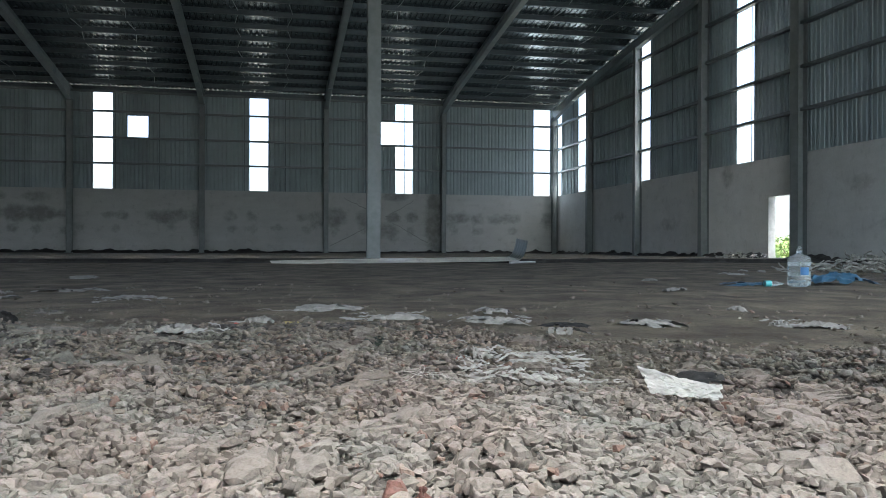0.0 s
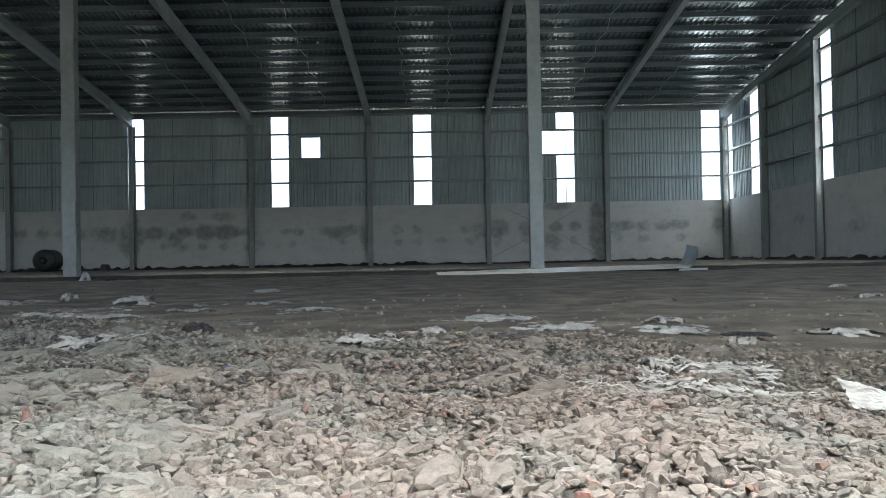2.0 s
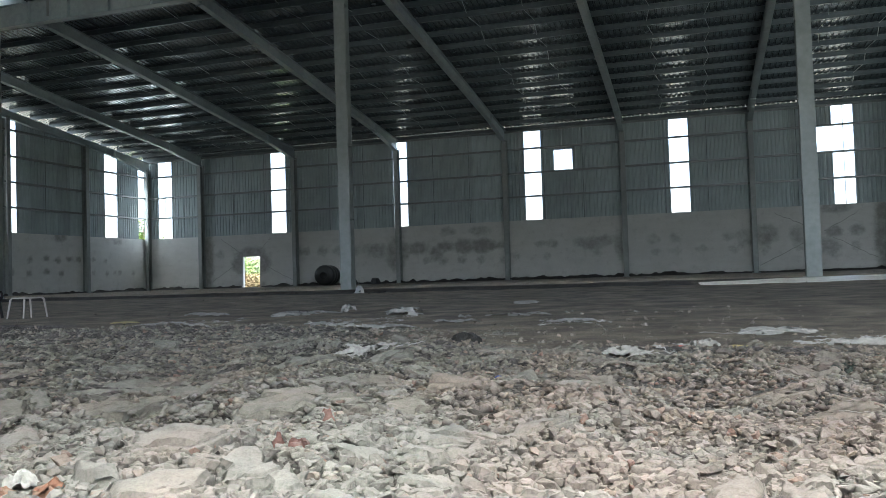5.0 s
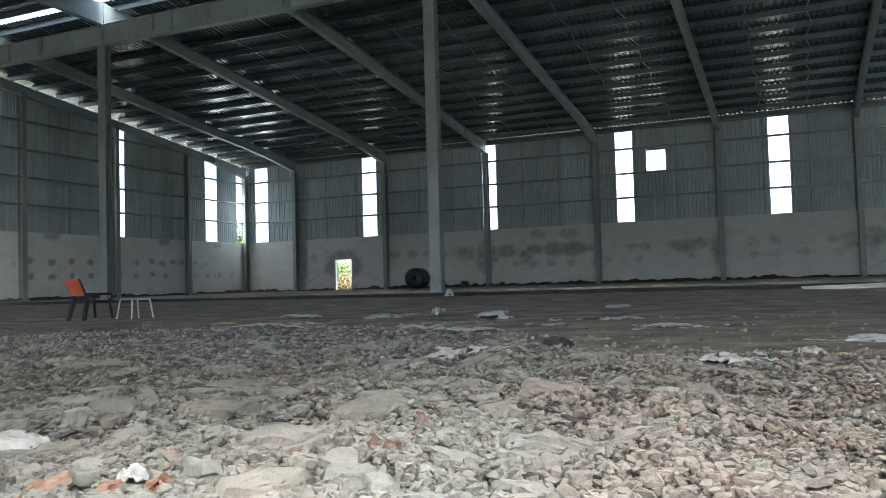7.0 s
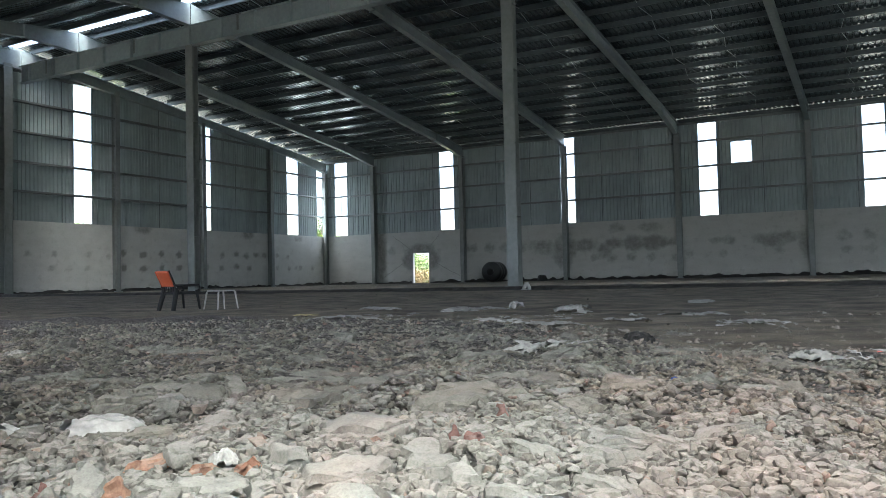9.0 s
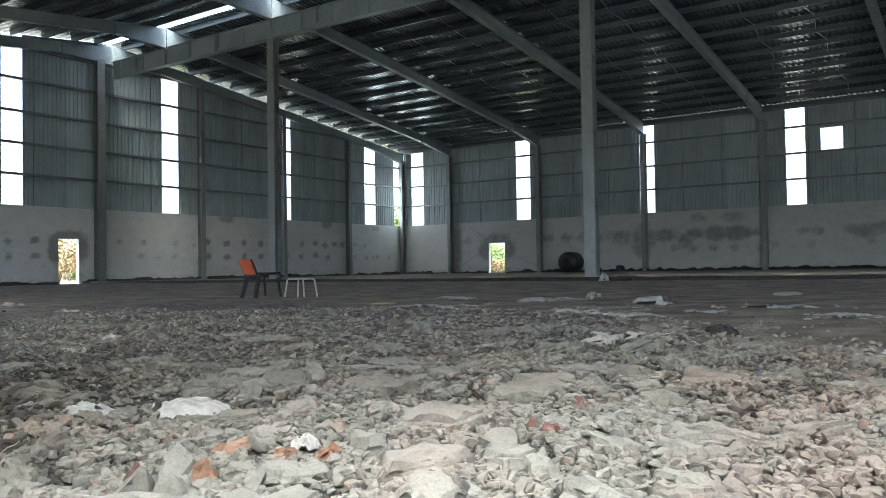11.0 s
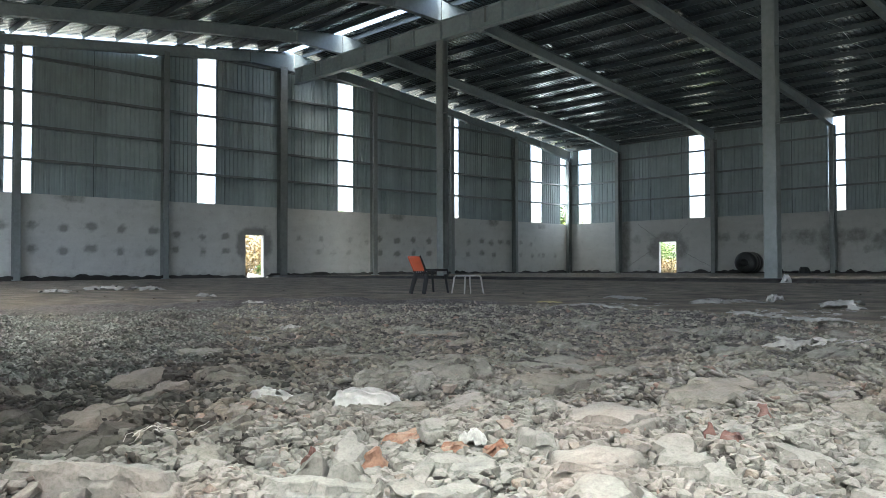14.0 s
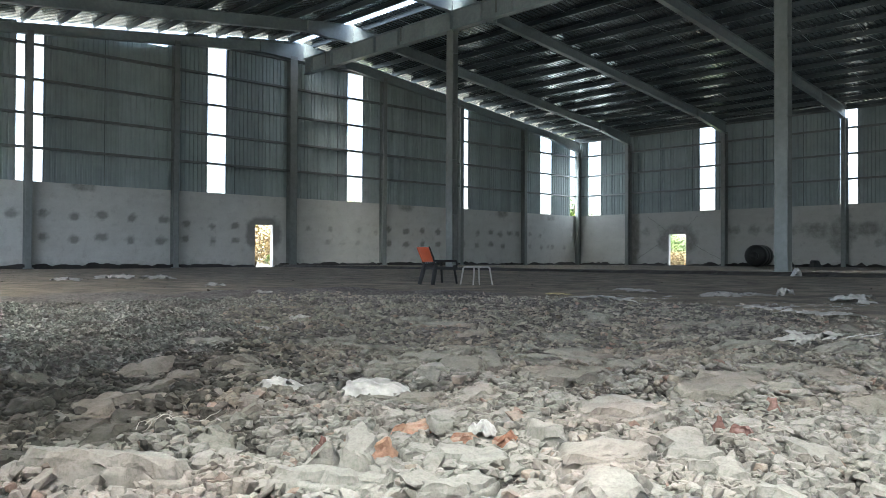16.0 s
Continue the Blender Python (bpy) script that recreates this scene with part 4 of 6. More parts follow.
def drape(me, m, x, y):
    """Lays a rigid slab flush on the slope of the ground under it."""
    v = np.empty(len(me.vertices) * 3)
    me.vertices.foreach_get("co", v)
    v = v.reshape(-1, 3)
    r = np.array(m)
    w = v @ r[:3, :3].T + r[:3, 3]
    rise = ground_z(w[:, 0], w[:, 1]) - float(ground_z(x, y))
    A = np.c_[v[:, :2], np.ones(len(v))]
    v[:, 2] += A @ np.linalg.lstsq(A, rise, rcond=None)[0]
    me.vertices.foreach_set("co", v.ravel())
    return me


def chunk(x, y, width, span, turn, mat=None, name="concrete_chunk", label=LUMP_LABEL, high=None, category="rubble", pieces=None):
    """One larger lump, whole or cracked; x, y: its near edge, span: the reach of ground it takes up."""
    far = math.hypot(x, y)
    h = 0.6 * high if high else 0.09 * width + 0.01
    deep = max(0.6 * width, (span * (0.45 - h) - far * h) / 0.45)
    a = radians(turn)
    cx, cy = x - math.sin(a) * deep / 2, y + math.cos(a) * deep / 2
    PLACED.append((cx, cy, (width + deep) / 4))
    poly = rock_outline(rng, width * 1.06, deep)
    count = pieces or (1 if width < 0.13 or category == "brick" else rng.randint(1, 4))
    cells = [poly] if count == 1 else shatter(rng, poly, count)
    for cell in cells:
        # beyond bearing 60 the soil-coated tone starts nearer, standing in for shade
        me = rock_mesh(rng, cell, h * rng.uniform(0.8, 1.1), mat or (CHUNK if far < 1.9 or (far < 2.5 and turn_of(x, y) < 60) else CHUNK_DIRTY), gap=rng.uniform(0.004, 0.014), chips=rng.randint(1, 4), tilt=0.05 if high else 0.12, name=name)
        lay_rock(drape(me, pose(cx, cy, 0, 0, 0, turn), cx, cy), cx, cy, 0, 0, turn, (1, 1, 1), label, category)


random.seed(3)
SLAB = "flat pale slab of broken concrete screed"
chunk(0.29, 1.84, 0.17, 0.45, -12, label=SLAB, high=0.03)
chunk(-0.07, 1.55, 0.12, 0.34, -12)
chunk(0.07, 1.52, 0.13, 0.29, -12)
chunk(0.99, 1.37, 0.13, 0.31, -12)
chunk(1.05, 1.26, 0.13, 0.43, -12)
chunk(1.31, 1.69, 0.21, 0.50, -12, high=0.035, label=SLAB)
chunk(0.27, 2.52, 0.23, 0.44, -12, high=0.03, label=SLAB)
chunk(0.39, 1.50, 0.07, 0.22, -12)
chunk(0.49, 1.48, 0.08, 0.22, -12)
chunk(1.49, 2.56, 0.19, 0.42, -12)
chunk(-0.66, 1.58, 0.15, 0.33, 8)
chunk(-0.55, 1.55, 0.07, 0.32, 8)
chunk(-0.91, 2.71, 0.23, 0.64, 8)
chunk(-0.40, 1.69, 0.16, 0.21, 8)
chunk(-0.49, 3.18, 0.27, 0.52, 8, high=0.03, label=SLAB)
chunk(-0.33, 2.99, 0.19, 0.40, 8)
chunk(-0.79, 3.28, 0.20, 0.44, 8)
chunk(-1.12, 2.29, 0.12, 0.29, 8)
chunk(-1.45, 2.48, 0.24, 0.43, 8, high=0.04, label=SLAB)
chunk(-1.66, 0.52, 0.34, 0.40, 52, high=0.075, label=SLAB, pieces=1)
chunk(-1.75, 0.78, 0.11, 0.38, 47)
chunk(-1.47, 0.95, 0.13, 0.39, 47)
chunk(-1.23, 1.10, 0.17, 0.33, 47)
chunk(-1.0, 1.22, 0.21, 0.40, 40, high=0.05, label=SLAB, pieces=2)
chunk(-0.89, 1.40, 0.16, 0.47, 47)
chunk(-1.37, 0.87, 0.13, 0.3, 47, high=0.12)
chunk(-1.28, 0.8, 0.27, 0.3, 47, high=0.05, label=SLAB)
chunk(-1.27, 1.63, 0.24, 0.5, 40, high=0.06, label=SLAB)
chunk(-2.36, 1.81, 0.21, 0.48, 47)
chunk(-2.21, 1.98, 0.20, 0.67, 47)
chunk(-2.21, 2.19, 0.09, 0.53, 47)
chunk(-1.98, 2.77, 0.20, 0.60, 47)
chunk(-1.40, 1.91, 0.24, 0.58, 47, high=0.04, label=SLAB)
chunk(-1.33, 2.32, 0.29, 0.50, 47, high=0.04, label=SLAB)
chunk(-1.24, 2.52, 0.19, 0.30, 47)
chunk(-2.20, 1.22, 0.13, 0.31, 47)
chunk(-1.91, 0.91, 0.14, 0.36, 47)
chunk(-2.39, 0.94, 0.21, 0.36, 47)
chunk(-2.34, 0.72, 0.21, 0.57, 47)
chunk(-3.20, 1.21, 0.23, 0.45, 47)
chunk(-3.78, 1.79, 0.21, 0.63, 47)
chunk(-1.15, 1.68, 0.08, 0.26, 47)
chunk(-1.24, 1.34, 0.08, 0.34, 47)
chunk(-1.28, 1.30, 0.06, 0.21, 47)
chunk(-1.33, 1.56, 0.07, 0.27, 47)
chunk(-1.50, 4.85, 0.20, 1.0, 8, mat=SOIL, label="dark lump of earth on the soil floor", high=0.1)
SLIVER = "dark earth-stained sliver of broken concrete"
chunk(-0.98, 2.24, 0.1, 0.12, 8, EARTH_OR_SHADE_LUMP, label=SLIVER, high=0.035, pieces=1)
chunk(-0.72, 2.36, 0.15, 0.1, 20, EARTH_OR_SHADE_LUMP, label=SLIVER, high=0.025, pieces=1)
chunk(-0.66, 1.77, 0.12, 0.08, 8, EARTH_OR_SHADE_LUMP, label=SLIVER, high=0.022, pieces=1)
chunk(-1.3, 2.2, 0.07, 0.1, 8, EARTH_OR_SHADE_LUMP, label=SLIVER, high=0.025, pieces=1)
BRICK_LABEL = "broken orange-red clay brick among the rubble"
chunk(-1.66, 1.29, 0.13, 0.3, 47, BRICK, "broken_brick", BRICK_LABEL, 0.065, "brick")
chunk(-1.49, 1.07, 0.05, 0.13, 47, BRICK, "broken_brick", BRICK_LABEL, 0.07, "brick")
chunk(-1.43, 1.25, 0.08, 0.12, 47, BRICK, "broken_brick", BRICK_LABEL, 0.06, "brick")
chunk(-1.36, 1.31, 0.07, 0.12, 47, BRICK, "broken_brick", BRICK_LABEL, 0.06, "brick")
RED_LABEL = "dull dark red crumbled brick among the rubble"
for bx, by, bw in ((-1.09, 2.05, 0.045), (-1.12, 2.1, 0.03), (-1.07, 1.83, 0.06), (-1.13, 1.84, 0.03), (-1.68, 1.02, 0.05), (-1.71, 1.06, 0.035), (0.24, 1.41, 0.05), (0.29, 1.44, 0.03)):
    chunk(bx, by, bw, 0.1, 20, RED_BRICK, "broken_brick", RED_LABEL, 0.065, "brick")


def lump_set(mat, count, high, chips):
    """Shared lumps one unit wide."""
    return [rock_mesh(rng, rock_outline(rng, 1.0, rng.uniform(0.65, 0.95)), high * rng.uniform(0.75, 1.2), mat, 7.0, 0.0, chips, 0.12) for _ in range(count)]


def free_of(px, py, w):
    return not any(math.hypot(px - cx, py - cy) < cr + 0.42 * w for cx, cy, cr in PLACED)


def lumps(n, r0, r1, a0, a1, lo, hi, kinds, flat=1.0, label=LUMP_LABEL, joined=None):
    x, y = on_rubble(*sector(n, r0, r1, a0, a1), 0.0)
    for px, py in zip(x, y):
        w = lo + (hi - lo) * random.random() ** 2
        if free_of(px, py, w):
            PLACED.append((px, py, 0.42 * w))
            me, turns, scale = random.choice(kinds), [random.uniform(-7, 7), random.uniform(-7, 7), random.uniform(0, 360)], (w, w, w * random.uniform(0.75, 1.15) * flat)
            if joined is None:
                lay_rock(me, px, py, *turns, scale, label, "rubble")
            else:
                joined.append((me, pose(px, py, float(ground_z(px, py)) + 0.004, *turns) @ Matrix.Diagonal((*scale, 1))))


def plates(n, r0, r1, a0, a1, lo, hi, mat, label, high=(0.008, 0.022), joined=None):
    """Low slabs of cracked screed, each broken into pieces that lie close together."""
    x, y = on_rubble(*sector(n, r0, r1, a0, a1), 0.0)
    for px, py in zip(x, y):
        w = random.uniform(lo, hi)
        if not free_of(px, py, w):
            continue
        PLACED.append((px, py, 0.42 * w))
        turn = random.uniform(0, 360)
        for cell in shatter(rng, rock_outline(rng, w, w * random.uniform(0.6, 0.9)), random.randint(2, 5)):
            me = rock_mesh(rng, cell, random.uniform(*high), mat, gap=random.uniform(0.004, 0.013), chips=random.randint(0, 2), tilt=0.04, fine=18 if joined is None else 11)
            drape(me, pose(px, py, 0, 0, 0, turn), px, py)
            if joined is None:
                lay_rock(me, px, py, 0, 0, turn, (1, 1, 1), label, "rubble")
            else:
                joined.append((me, pose(px, py, float(ground_z(px, py)) + 0.003, 0, 0, turn)))


def join_rocks(name, rocks, mat, label):
    """Many far pieces in one mesh."""
    V, F, k = [], [], 0
    for me, m in rocks:
        v, f = np.empty(len(me.vertices) * 3), np.empty(len(me.polygons) * 3, int)
        me.vertices.foreach_get("co", v)
        me.polygons.foreach_get("vertices", f)
        r = np.array(m)
        v = v.reshape(-1, 3) @ r[:3, :3].T + r[:3, 3]
        V.append(v)
        F.append(f.reshape(-1, 3) + k)
        k += len(v)
    for me in {q[0].name: q[0] for q in rocks}.values():
        if not me.users:
            bpy.data.meshes.remove(me)
    tagged(new(name, raw_mesh(name, np.concatenate(V), np.concatenate(F), mat)), label, "rubble", kind="stuff")


FAR = []
PALE_LUMPS, BROWN_LUMPS, SHADE_LUMPS = lump_set(CHUNK, 16, 0.42, 3), lump_set(CHUNK_DIRTY, 12, 0.3, 2), lump_set(EARTH_OR_SHADE_LUMP, 8, 0.3, 2)
plates(60, 1.5, 2.6, 10, 62, 0.16, 0.34, CHUNK, "pale cracked slab of broken concrete screed")
plates(26, 1.6, 2.8, -44, 10, 0.14, 0.28, CHUNK, "pale cracked slab of broken concrete screed", (0.006, 0.015))
plates(80, 2.5, 4.4, -12, 60, 0.2, 0.55, CHUNK_DIRTY, "low soil-coated plate of cracked concrete", (0.004, 0.015), FAR)
plates(40, 4.2, 6.5, 0, 58, 0.2, 0.55, CHUNK_DIRTY, "low soil-coated plate of cracked concrete", (0.004, 0.014), FAR)
plates(14, 2.2, 3.6, 58, 80, 0.2, 0.4, CHUNK_DIRTY, "low soil-coated plate of cracked concrete", (0.006, 0.02), FAR)
join_rocks("cracked_plates", FAR, PLATE_DIRTY, "low soil-coated plates of cracked concrete screed")
lumps(220, 1.3, 2.3, 10, 70, 0.045, 0.13, PALE_LUMPS, 0.7)
lumps(170, 1.2, 2.8, -46, 30, 0.035, 0.085, PALE_LUMPS, 0.8)
lumps(50, 2.1, 3.0, 10, 58, 0.06, 0.14, PALE_LUMPS, 0.7)
# dark lumps carry the south-west corner's shade in their colour
lumps(60, 2.1, 3.6, 62, 84, 0.06, 0.2, SHADE_LUMPS, 0.8, "lump of concrete coated with black earth")
FAR = []
lumps(70, 2.8, 6.8, -46, 60, 0.06, 0.16, BROWN_LUMPS, 0.7, joined=FAR)
join_rocks("soiled_lumps", FAR, CHUNK_DIRTY, "soil-coated lumps of broken concrete in dark ground")

BIG = np.array([q for q in PLACED if q[2] > 0.055])


def bare(x, y, share=0.12):
    """Keeps most loose stones off the tops of the larger slabs."""
    inside = np.zeros(len(x), bool)
    for cx, cy, cr in BIG:
        inside |= np.hypot(x - cx, y - cy) < 0.82 * cr
    keep = ~inside | (rng.rand(len(x)) < share)
    return x[keep], y[keep]


def soiled(x, y):
    """How likely a stone is to be coated with soil: more with distance; the south-west corner's extra share stands in
    for shade.
    """
    d, a = np.hypot(x, y), np.degrees(np.arctan2(-x, y))
    return np.clip(smooth(d + 0.9 * (value_noise(x, y, 0.7, 26) - 0.5), 2.1, 3.9) + smooth(a, 56, 66) * smooth(d, 2.05, 2.5), 0, 1)


def shade_strip(x, y):
    """The strip in the south-west corner, short of the gravel, whose shade is put into the stone colour."""
    d, a = np.hypot(x, y), np.degrees(np.arctan2(-x, y))
    return 0.93 * smooth(a + 9 * (value_noise(x, y, 0.5, 27) - 0.5), 57, 66) * smooth(d, 2.0, 2.35) * (1 - smooth(d, 3.9, 4.5))


x, y = bare(*on_rubble(*sector(36000, 0.95, 2.6, -48, 86), 0.6))
dirt = rng.rand(len(x)) < soiled(x, y)
size = 0.014 + 0.026 * rng.rand(len(x)) ** 1.7
# these stones take the near-black copy in place of cast shade
shaded = rng.rand(len(x)) < shade_strip(x, y)
SHADE_LABEL = "stones darkened in colour to stand in for shade"
for pick, mat, label in ((~dirt & ~shaded, RUBBLE, PALE), (dirt & ~shaded, DIRTY, BROWN), (shaded, SHADE_STONE, SHADE_LABEL)):
    scatter("rubble_stones", SMALL, x[pick], y[pick], size[pick], mat, label, "rubble", 0.0)
x, y = off_gravel(*bare(*on_rubble(*sector(30000, 2.4, 4.2, -48, 86), 0.12)))
dirt = rng.rand(len(x)) < soiled(x, y)
size = 0.018 + 0.03 * rng.rand(len(x)) ** 1.8
shaded = rng.rand(len(x)) < shade_strip(x, y)
for pick, mat, label, sink in ((~dirt & ~shaded, RUBBLE, PALE, 0.04), (dirt & ~shaded, DIRTY, BROWN, 0.16), (shaded, SHADE_STONE, SHADE_LABEL, 0.1)):
    scatter("rubble_stones", MIDDLE, x[pick], y[pick], size[pick], mat, label, "rubble", sink, flat=0.88)
x, y = bare(*on_rubble(*sector(330, 0.9, 2.8, -48, 86), 0.1))
STONES = [raw_mesh("concrete_stone", kv, kf, STONE) for kv, kf in SMALL]
for px, py in zip(x, y):
    w = 0.036 + 0.03 * rng.rand()
    ob = tagged(new("concrete_stone", STONES[rng.randint(len(STONES))]), "fist-sized angular stone of dusty broken concrete", "stone", "loose concrete stones")
    ob.matrix_world = pose(px, py, float(ground_z(px, py)) + 0.16 * w, *rng.normal(0, 14, 2), rng.uniform(0, 360)) @ Matrix.Diagonal((w * 1.3, w * rng.uniform(0.7, 1.1), w * rng.uniform(0.6, 1), 1))
x, y = bare(*on_rubble(*sector(22000, 0.95, 2.8, -48, 86), 0.4), 0.3)
scatter("rubble_grit", GRIT, x, y, 0.005 + 0.011 * rng.rand(len(x)), RUBBLE, "fine grey concrete grit between the stones", "grit", 0.0)
x, y = off_gravel(*bare(*on_rubble(*sector(28000, 4.0, 6.8, -48, 86), 0.03)))
scatter("rubble_stones", MIDDLE, x, y, 0.016 + 0.046 * rng.rand(len(x)) ** 2.4, DIRTY, BROWN, "rubble", 0.22, flat=0.9)
x, y = off_gravel(*on_rubble(*sector(20000, 6.6, 10.0, -48, 86), 0.015))
scatter("rubble_stones", TINY, x, y, 0.02 + 0.05 * rng.rand(len(x)) ** 2.4, DIRTY, BROWN, "rubble", 0.28, flat=0.95)
x, y = sector(34000, 3.2, 8.5, 56, 88)
d, a = np.hypot(x, y), np.degrees(np.arctan2(-x, y))
keep = (a + rng.normal(0, 1.6, len(x)) > 60 + 6 * value_noise(x, y, 0.8, 22)) & (d + rng.normal(0, 0.12, len(x)) > 3.4 + 0.6 * value_noise(x, y, 0.6, 23))
x, y = x[keep], y[keep]
scatter("gravel_field", GRIT, x, y, 0.017 + 0.017 * rng.rand(len(x)), GRAVEL, "even spread of dark grey gravel", "gravel", 0.0)
x, y = sector(800, 5, 24, -48, 80)
scatter("soil_crumbs", TINY, x, y, 0.012 + 0.045 * rng.rand(len(x)) ** 4, CRUMB, "small dark lumps on the soil floor", "soil crumbs", 0.2)
# the same rubble on under and beside the standpoint, and along the foot of the near wall
x, y = rng.uniform(-2.6, 1.6, 13000), rng.uniform(SOUTH + 0.05, 1.0, 13000)
keep = (np.hypot(x, y) < 1.0) | (y < 0.12)
scatter("rubble_stones", GRIT, x[keep], y[keep], 0.018 + 0.026 * rng.rand(keep.sum()) ** 1.6, RUBBLE, PALE, "rubble", 0.05)
r, a = 0.9 + 5.0 * rng.rand(13000), np.radians(rng.uniform(46, 92, 13000))
x, y = on_rubble(r * np.sin(a), r * np.cos(a), 0.02)
scatter("rubble_stones", GRIT, x, y, 0.018 + 0.03 * rng.rand(len(x)) ** 1.6, RUBBLE, PALE, "rubble", 0.05)
x, y = rng.uniform(-9.5, -2.2, 4000), rng.uniform(SOUTH + 0.05, 0.4, 4000)
scatter("rubble_stones", TINY, x, y, 0.02 + 0.035 * rng.rand(len(x)) ** 1.6, DIRTY, BROWN, "rubble", 0.12)


# ---- torn sacks and scraps on the ground ----
def largest(ok):
    """Keeps the largest connected patch of a grid of cells."""
    best, seen = [], np.zeros(ok.shape, bool)
    for i, j in np.argwhere(ok):
        if seen[i, j]:
            continue
        todo, patch = [(i, j)], []
        seen[i, j] = True
        while todo:
            a, b = todo.pop()
            patch.append((a, b))
            for c, d in ((a + 1, b), (a - 1, b), (a, b + 1), (a, b - 1)):
                if 0 <= c < ok.shape[0] and 0 <= d < ok.shape[1] and ok[c, d] and not seen[c, d]:
                    seen[c, d] = True
                    todo.append((c, d))
        if len(patch) > len(best):
            best = patch
    keep = np.zeros(ok.shape, bool)
    keep[tuple(np.array(best).T)] = True
    return keep


def torn_sheet(name, x, y, width, deep, turn, mat, label, category="scrap", ragged=0.3, bumps=0.03, seed=1, lift=0.006, cells=64, dome=0.0, tuck=0.012):
    """A crumpled piece of cloth or film with folds along its length, frayed ends and a torn outline, lying over the stones."""
    r = np.random.RandomState(seed)
    nx, ny = cells, max(14, int(cells * min(1.2, deep / width)))
    u, w = np.meshgrid(np.linspace(-1, 1, nx), np.linspace(-1, 1, ny))
    so = r.rand() * 90
    # a lopsided outline with notches, and long slits from the ends
    a0 = np.arctan2(w, u)
    reach = 0.8 + 0.42 * (value_noise(np.cos(a0) * 1.6 + so, np.sin(a0) * 1.6 + so, 1.0, 31) - 0.5) + 0.4 * (value_noise(np.cos(a0) * 5 + so, np.sin(a0) * 5, 1.0, 32) - 0.5)
    shape = (np.abs(u) ** 2.6 + np.abs(w) ** 2.6) ** (1 / 2.6)
    slit = value_noise(u * 1.6 + so, w * 9 + so, 1.0, 37)
    gone = (shape > reach) | ((slit < 0.28 + 0.3 * ragged * np.abs(u)) & (np.abs(u) > 0.35 - 0.5 * ragged) & (r.rand() < 0.95)) | (value_noise(u * 3.5 + so, w * 6, 1.0, 38) < 0.32 * ragged)
    a = radians(turn)
    lx = u * width / 2 + 0.05 * width * (value_noise(u * 2.5, w * 2.5 + so, 1.0, 33) - 0.5)
    ly = (w + 1) * deep / 2 + 0.16 * deep * (value_noise(u * 3 + so, w * 3, 1.0, 34) - 0.5)
    X = x + lx * math.cos(a) - ly * math.sin(a)
    Y = y + lx * math.sin(a) + ly * math.cos(a)
    fold = 1 - 2 * np.abs(value_noise(u * 1.7 + 0.6 * w + so, w * 4.5 + u + so, 1.0, 35) - 0.5)
    crease = 1 - 2 * np.abs(value_noise(u * 6 + so, w * 5 - u * 2, 1.0, 36) - 0.5)
    edge = np.clip(shape, 0, 1)
    Z = ground_z(X, Y) + lift + bumps * (0.75 * fold ** 3 + 0.4 * crease ** 3 * (1.15 - edge) + 0.35 * value_noise(u * 2 + so, w * 2, 1.0, 39)) * (1.1 - 0.6 * edge ** 3) + dome * np.clip(1 - edge ** 2, 0, 1) - tuck * np.clip(shape / reach, 0, 1.1) ** 6
    V = np.stack([X, Y, Z], -1).reshape(-1, 3)
    idx = np.arange(nx * ny).reshape(ny, nx)
    q = np.stack([idx[:-1, :-1], idx[:-1, 1:], idx[1:, 1:], idx[1:, :-1]], -1)
    ok = ~(gone[:-1, :-1] | gone[1:, 1:])
    q = q[largest(ok)]
    m = len(V)
    ob = new(name, raw_mesh(name, np.concatenate([V, V - (0, 0, 0.003)]), np.concatenate([q, q[:, ::-1] + m]), mat))
    ob.data.shade_smooth()
    return tagged(ob, label, category)


def sack(x, y, w, span, turn, seed, mat=None, label="torn pale woven plastic sack trodden into the soil", ragged=0.55, bumps=0.028, dome=0.0):
    far = math.hypot(x, y)
    deep = max(0.3 * w, 0.7 * (span * 0.43 - far * 0.02) / 0.45)
    torn_sheet("torn_sack", x, y, w, deep, turn, mat or SACK, label, "sack", ragged, bumps, seed, cells=64 if far < 6 else 44, dome=dome)


sack(0.75, 4.7, 0.44, 0.6, -9, 2, ragged=0.25)
sack(1.25, 4.45, 0.5, 0.7, -15, 3)
sack(2.15, 4.25, 0.44, 0.7, -27, 4, ragged=0.35)
sack(-0.45, 4.33, 0.36, 0.5, 6, 5, ragged=0.5)
sack(0.36, 5.55, 0.64, 0.8, -4, 6, ragged=0.25)
sack(-0.07, 4.75, 0.24, 0.4, 1, 7, ragged=0.5)
sack(1.45, 5.2, 0.32, 0.6, -15, 27, ragged=0.45)
sack(1.55, 3.98, 0.33, 0.4, -21, 28, ragged=0.5)
sack(3.09, 4.03, 0.34, 0.45, -37, 8, ragged=0.55)
sack(2.95, 4.2, 0.14, 0.3, -35, 41, ragged=0.4)
sack(3.2, 5.05, 0.16, 0.4, -33, 42, ragged=0.4)
sack(4.18, 7.76, 0.30, 0.9, -28, 9)
sack(5.3, 10.6, 0.3, 0.9, -26, 43)
sack(7.6, 12.2, 0.6, 1.2, -31, 44)
sack(-2.5, 8.4, 0.22, 0.8, 16, 10)
sack(-2.52, 11.7, 0.46, 1.3, 12, 11, ragged=0.3)
sack(-1.14, 7.05, 0.62, 1.0, 9, 12, ragged=0.45)
sack(-2.0, 4.47, 0.58, 0.8, 24, 13, ragged=0.25)
sack(-1.95, 4.2, 0.3, 0.3, 24, 45, ragged=0.5)
sack(-2.8, 6.55, 0.8, 0.9, 23, 14, ragged=0.2)
sack(-3.6, 7.2, 0.6, 1.0, 27, 15)
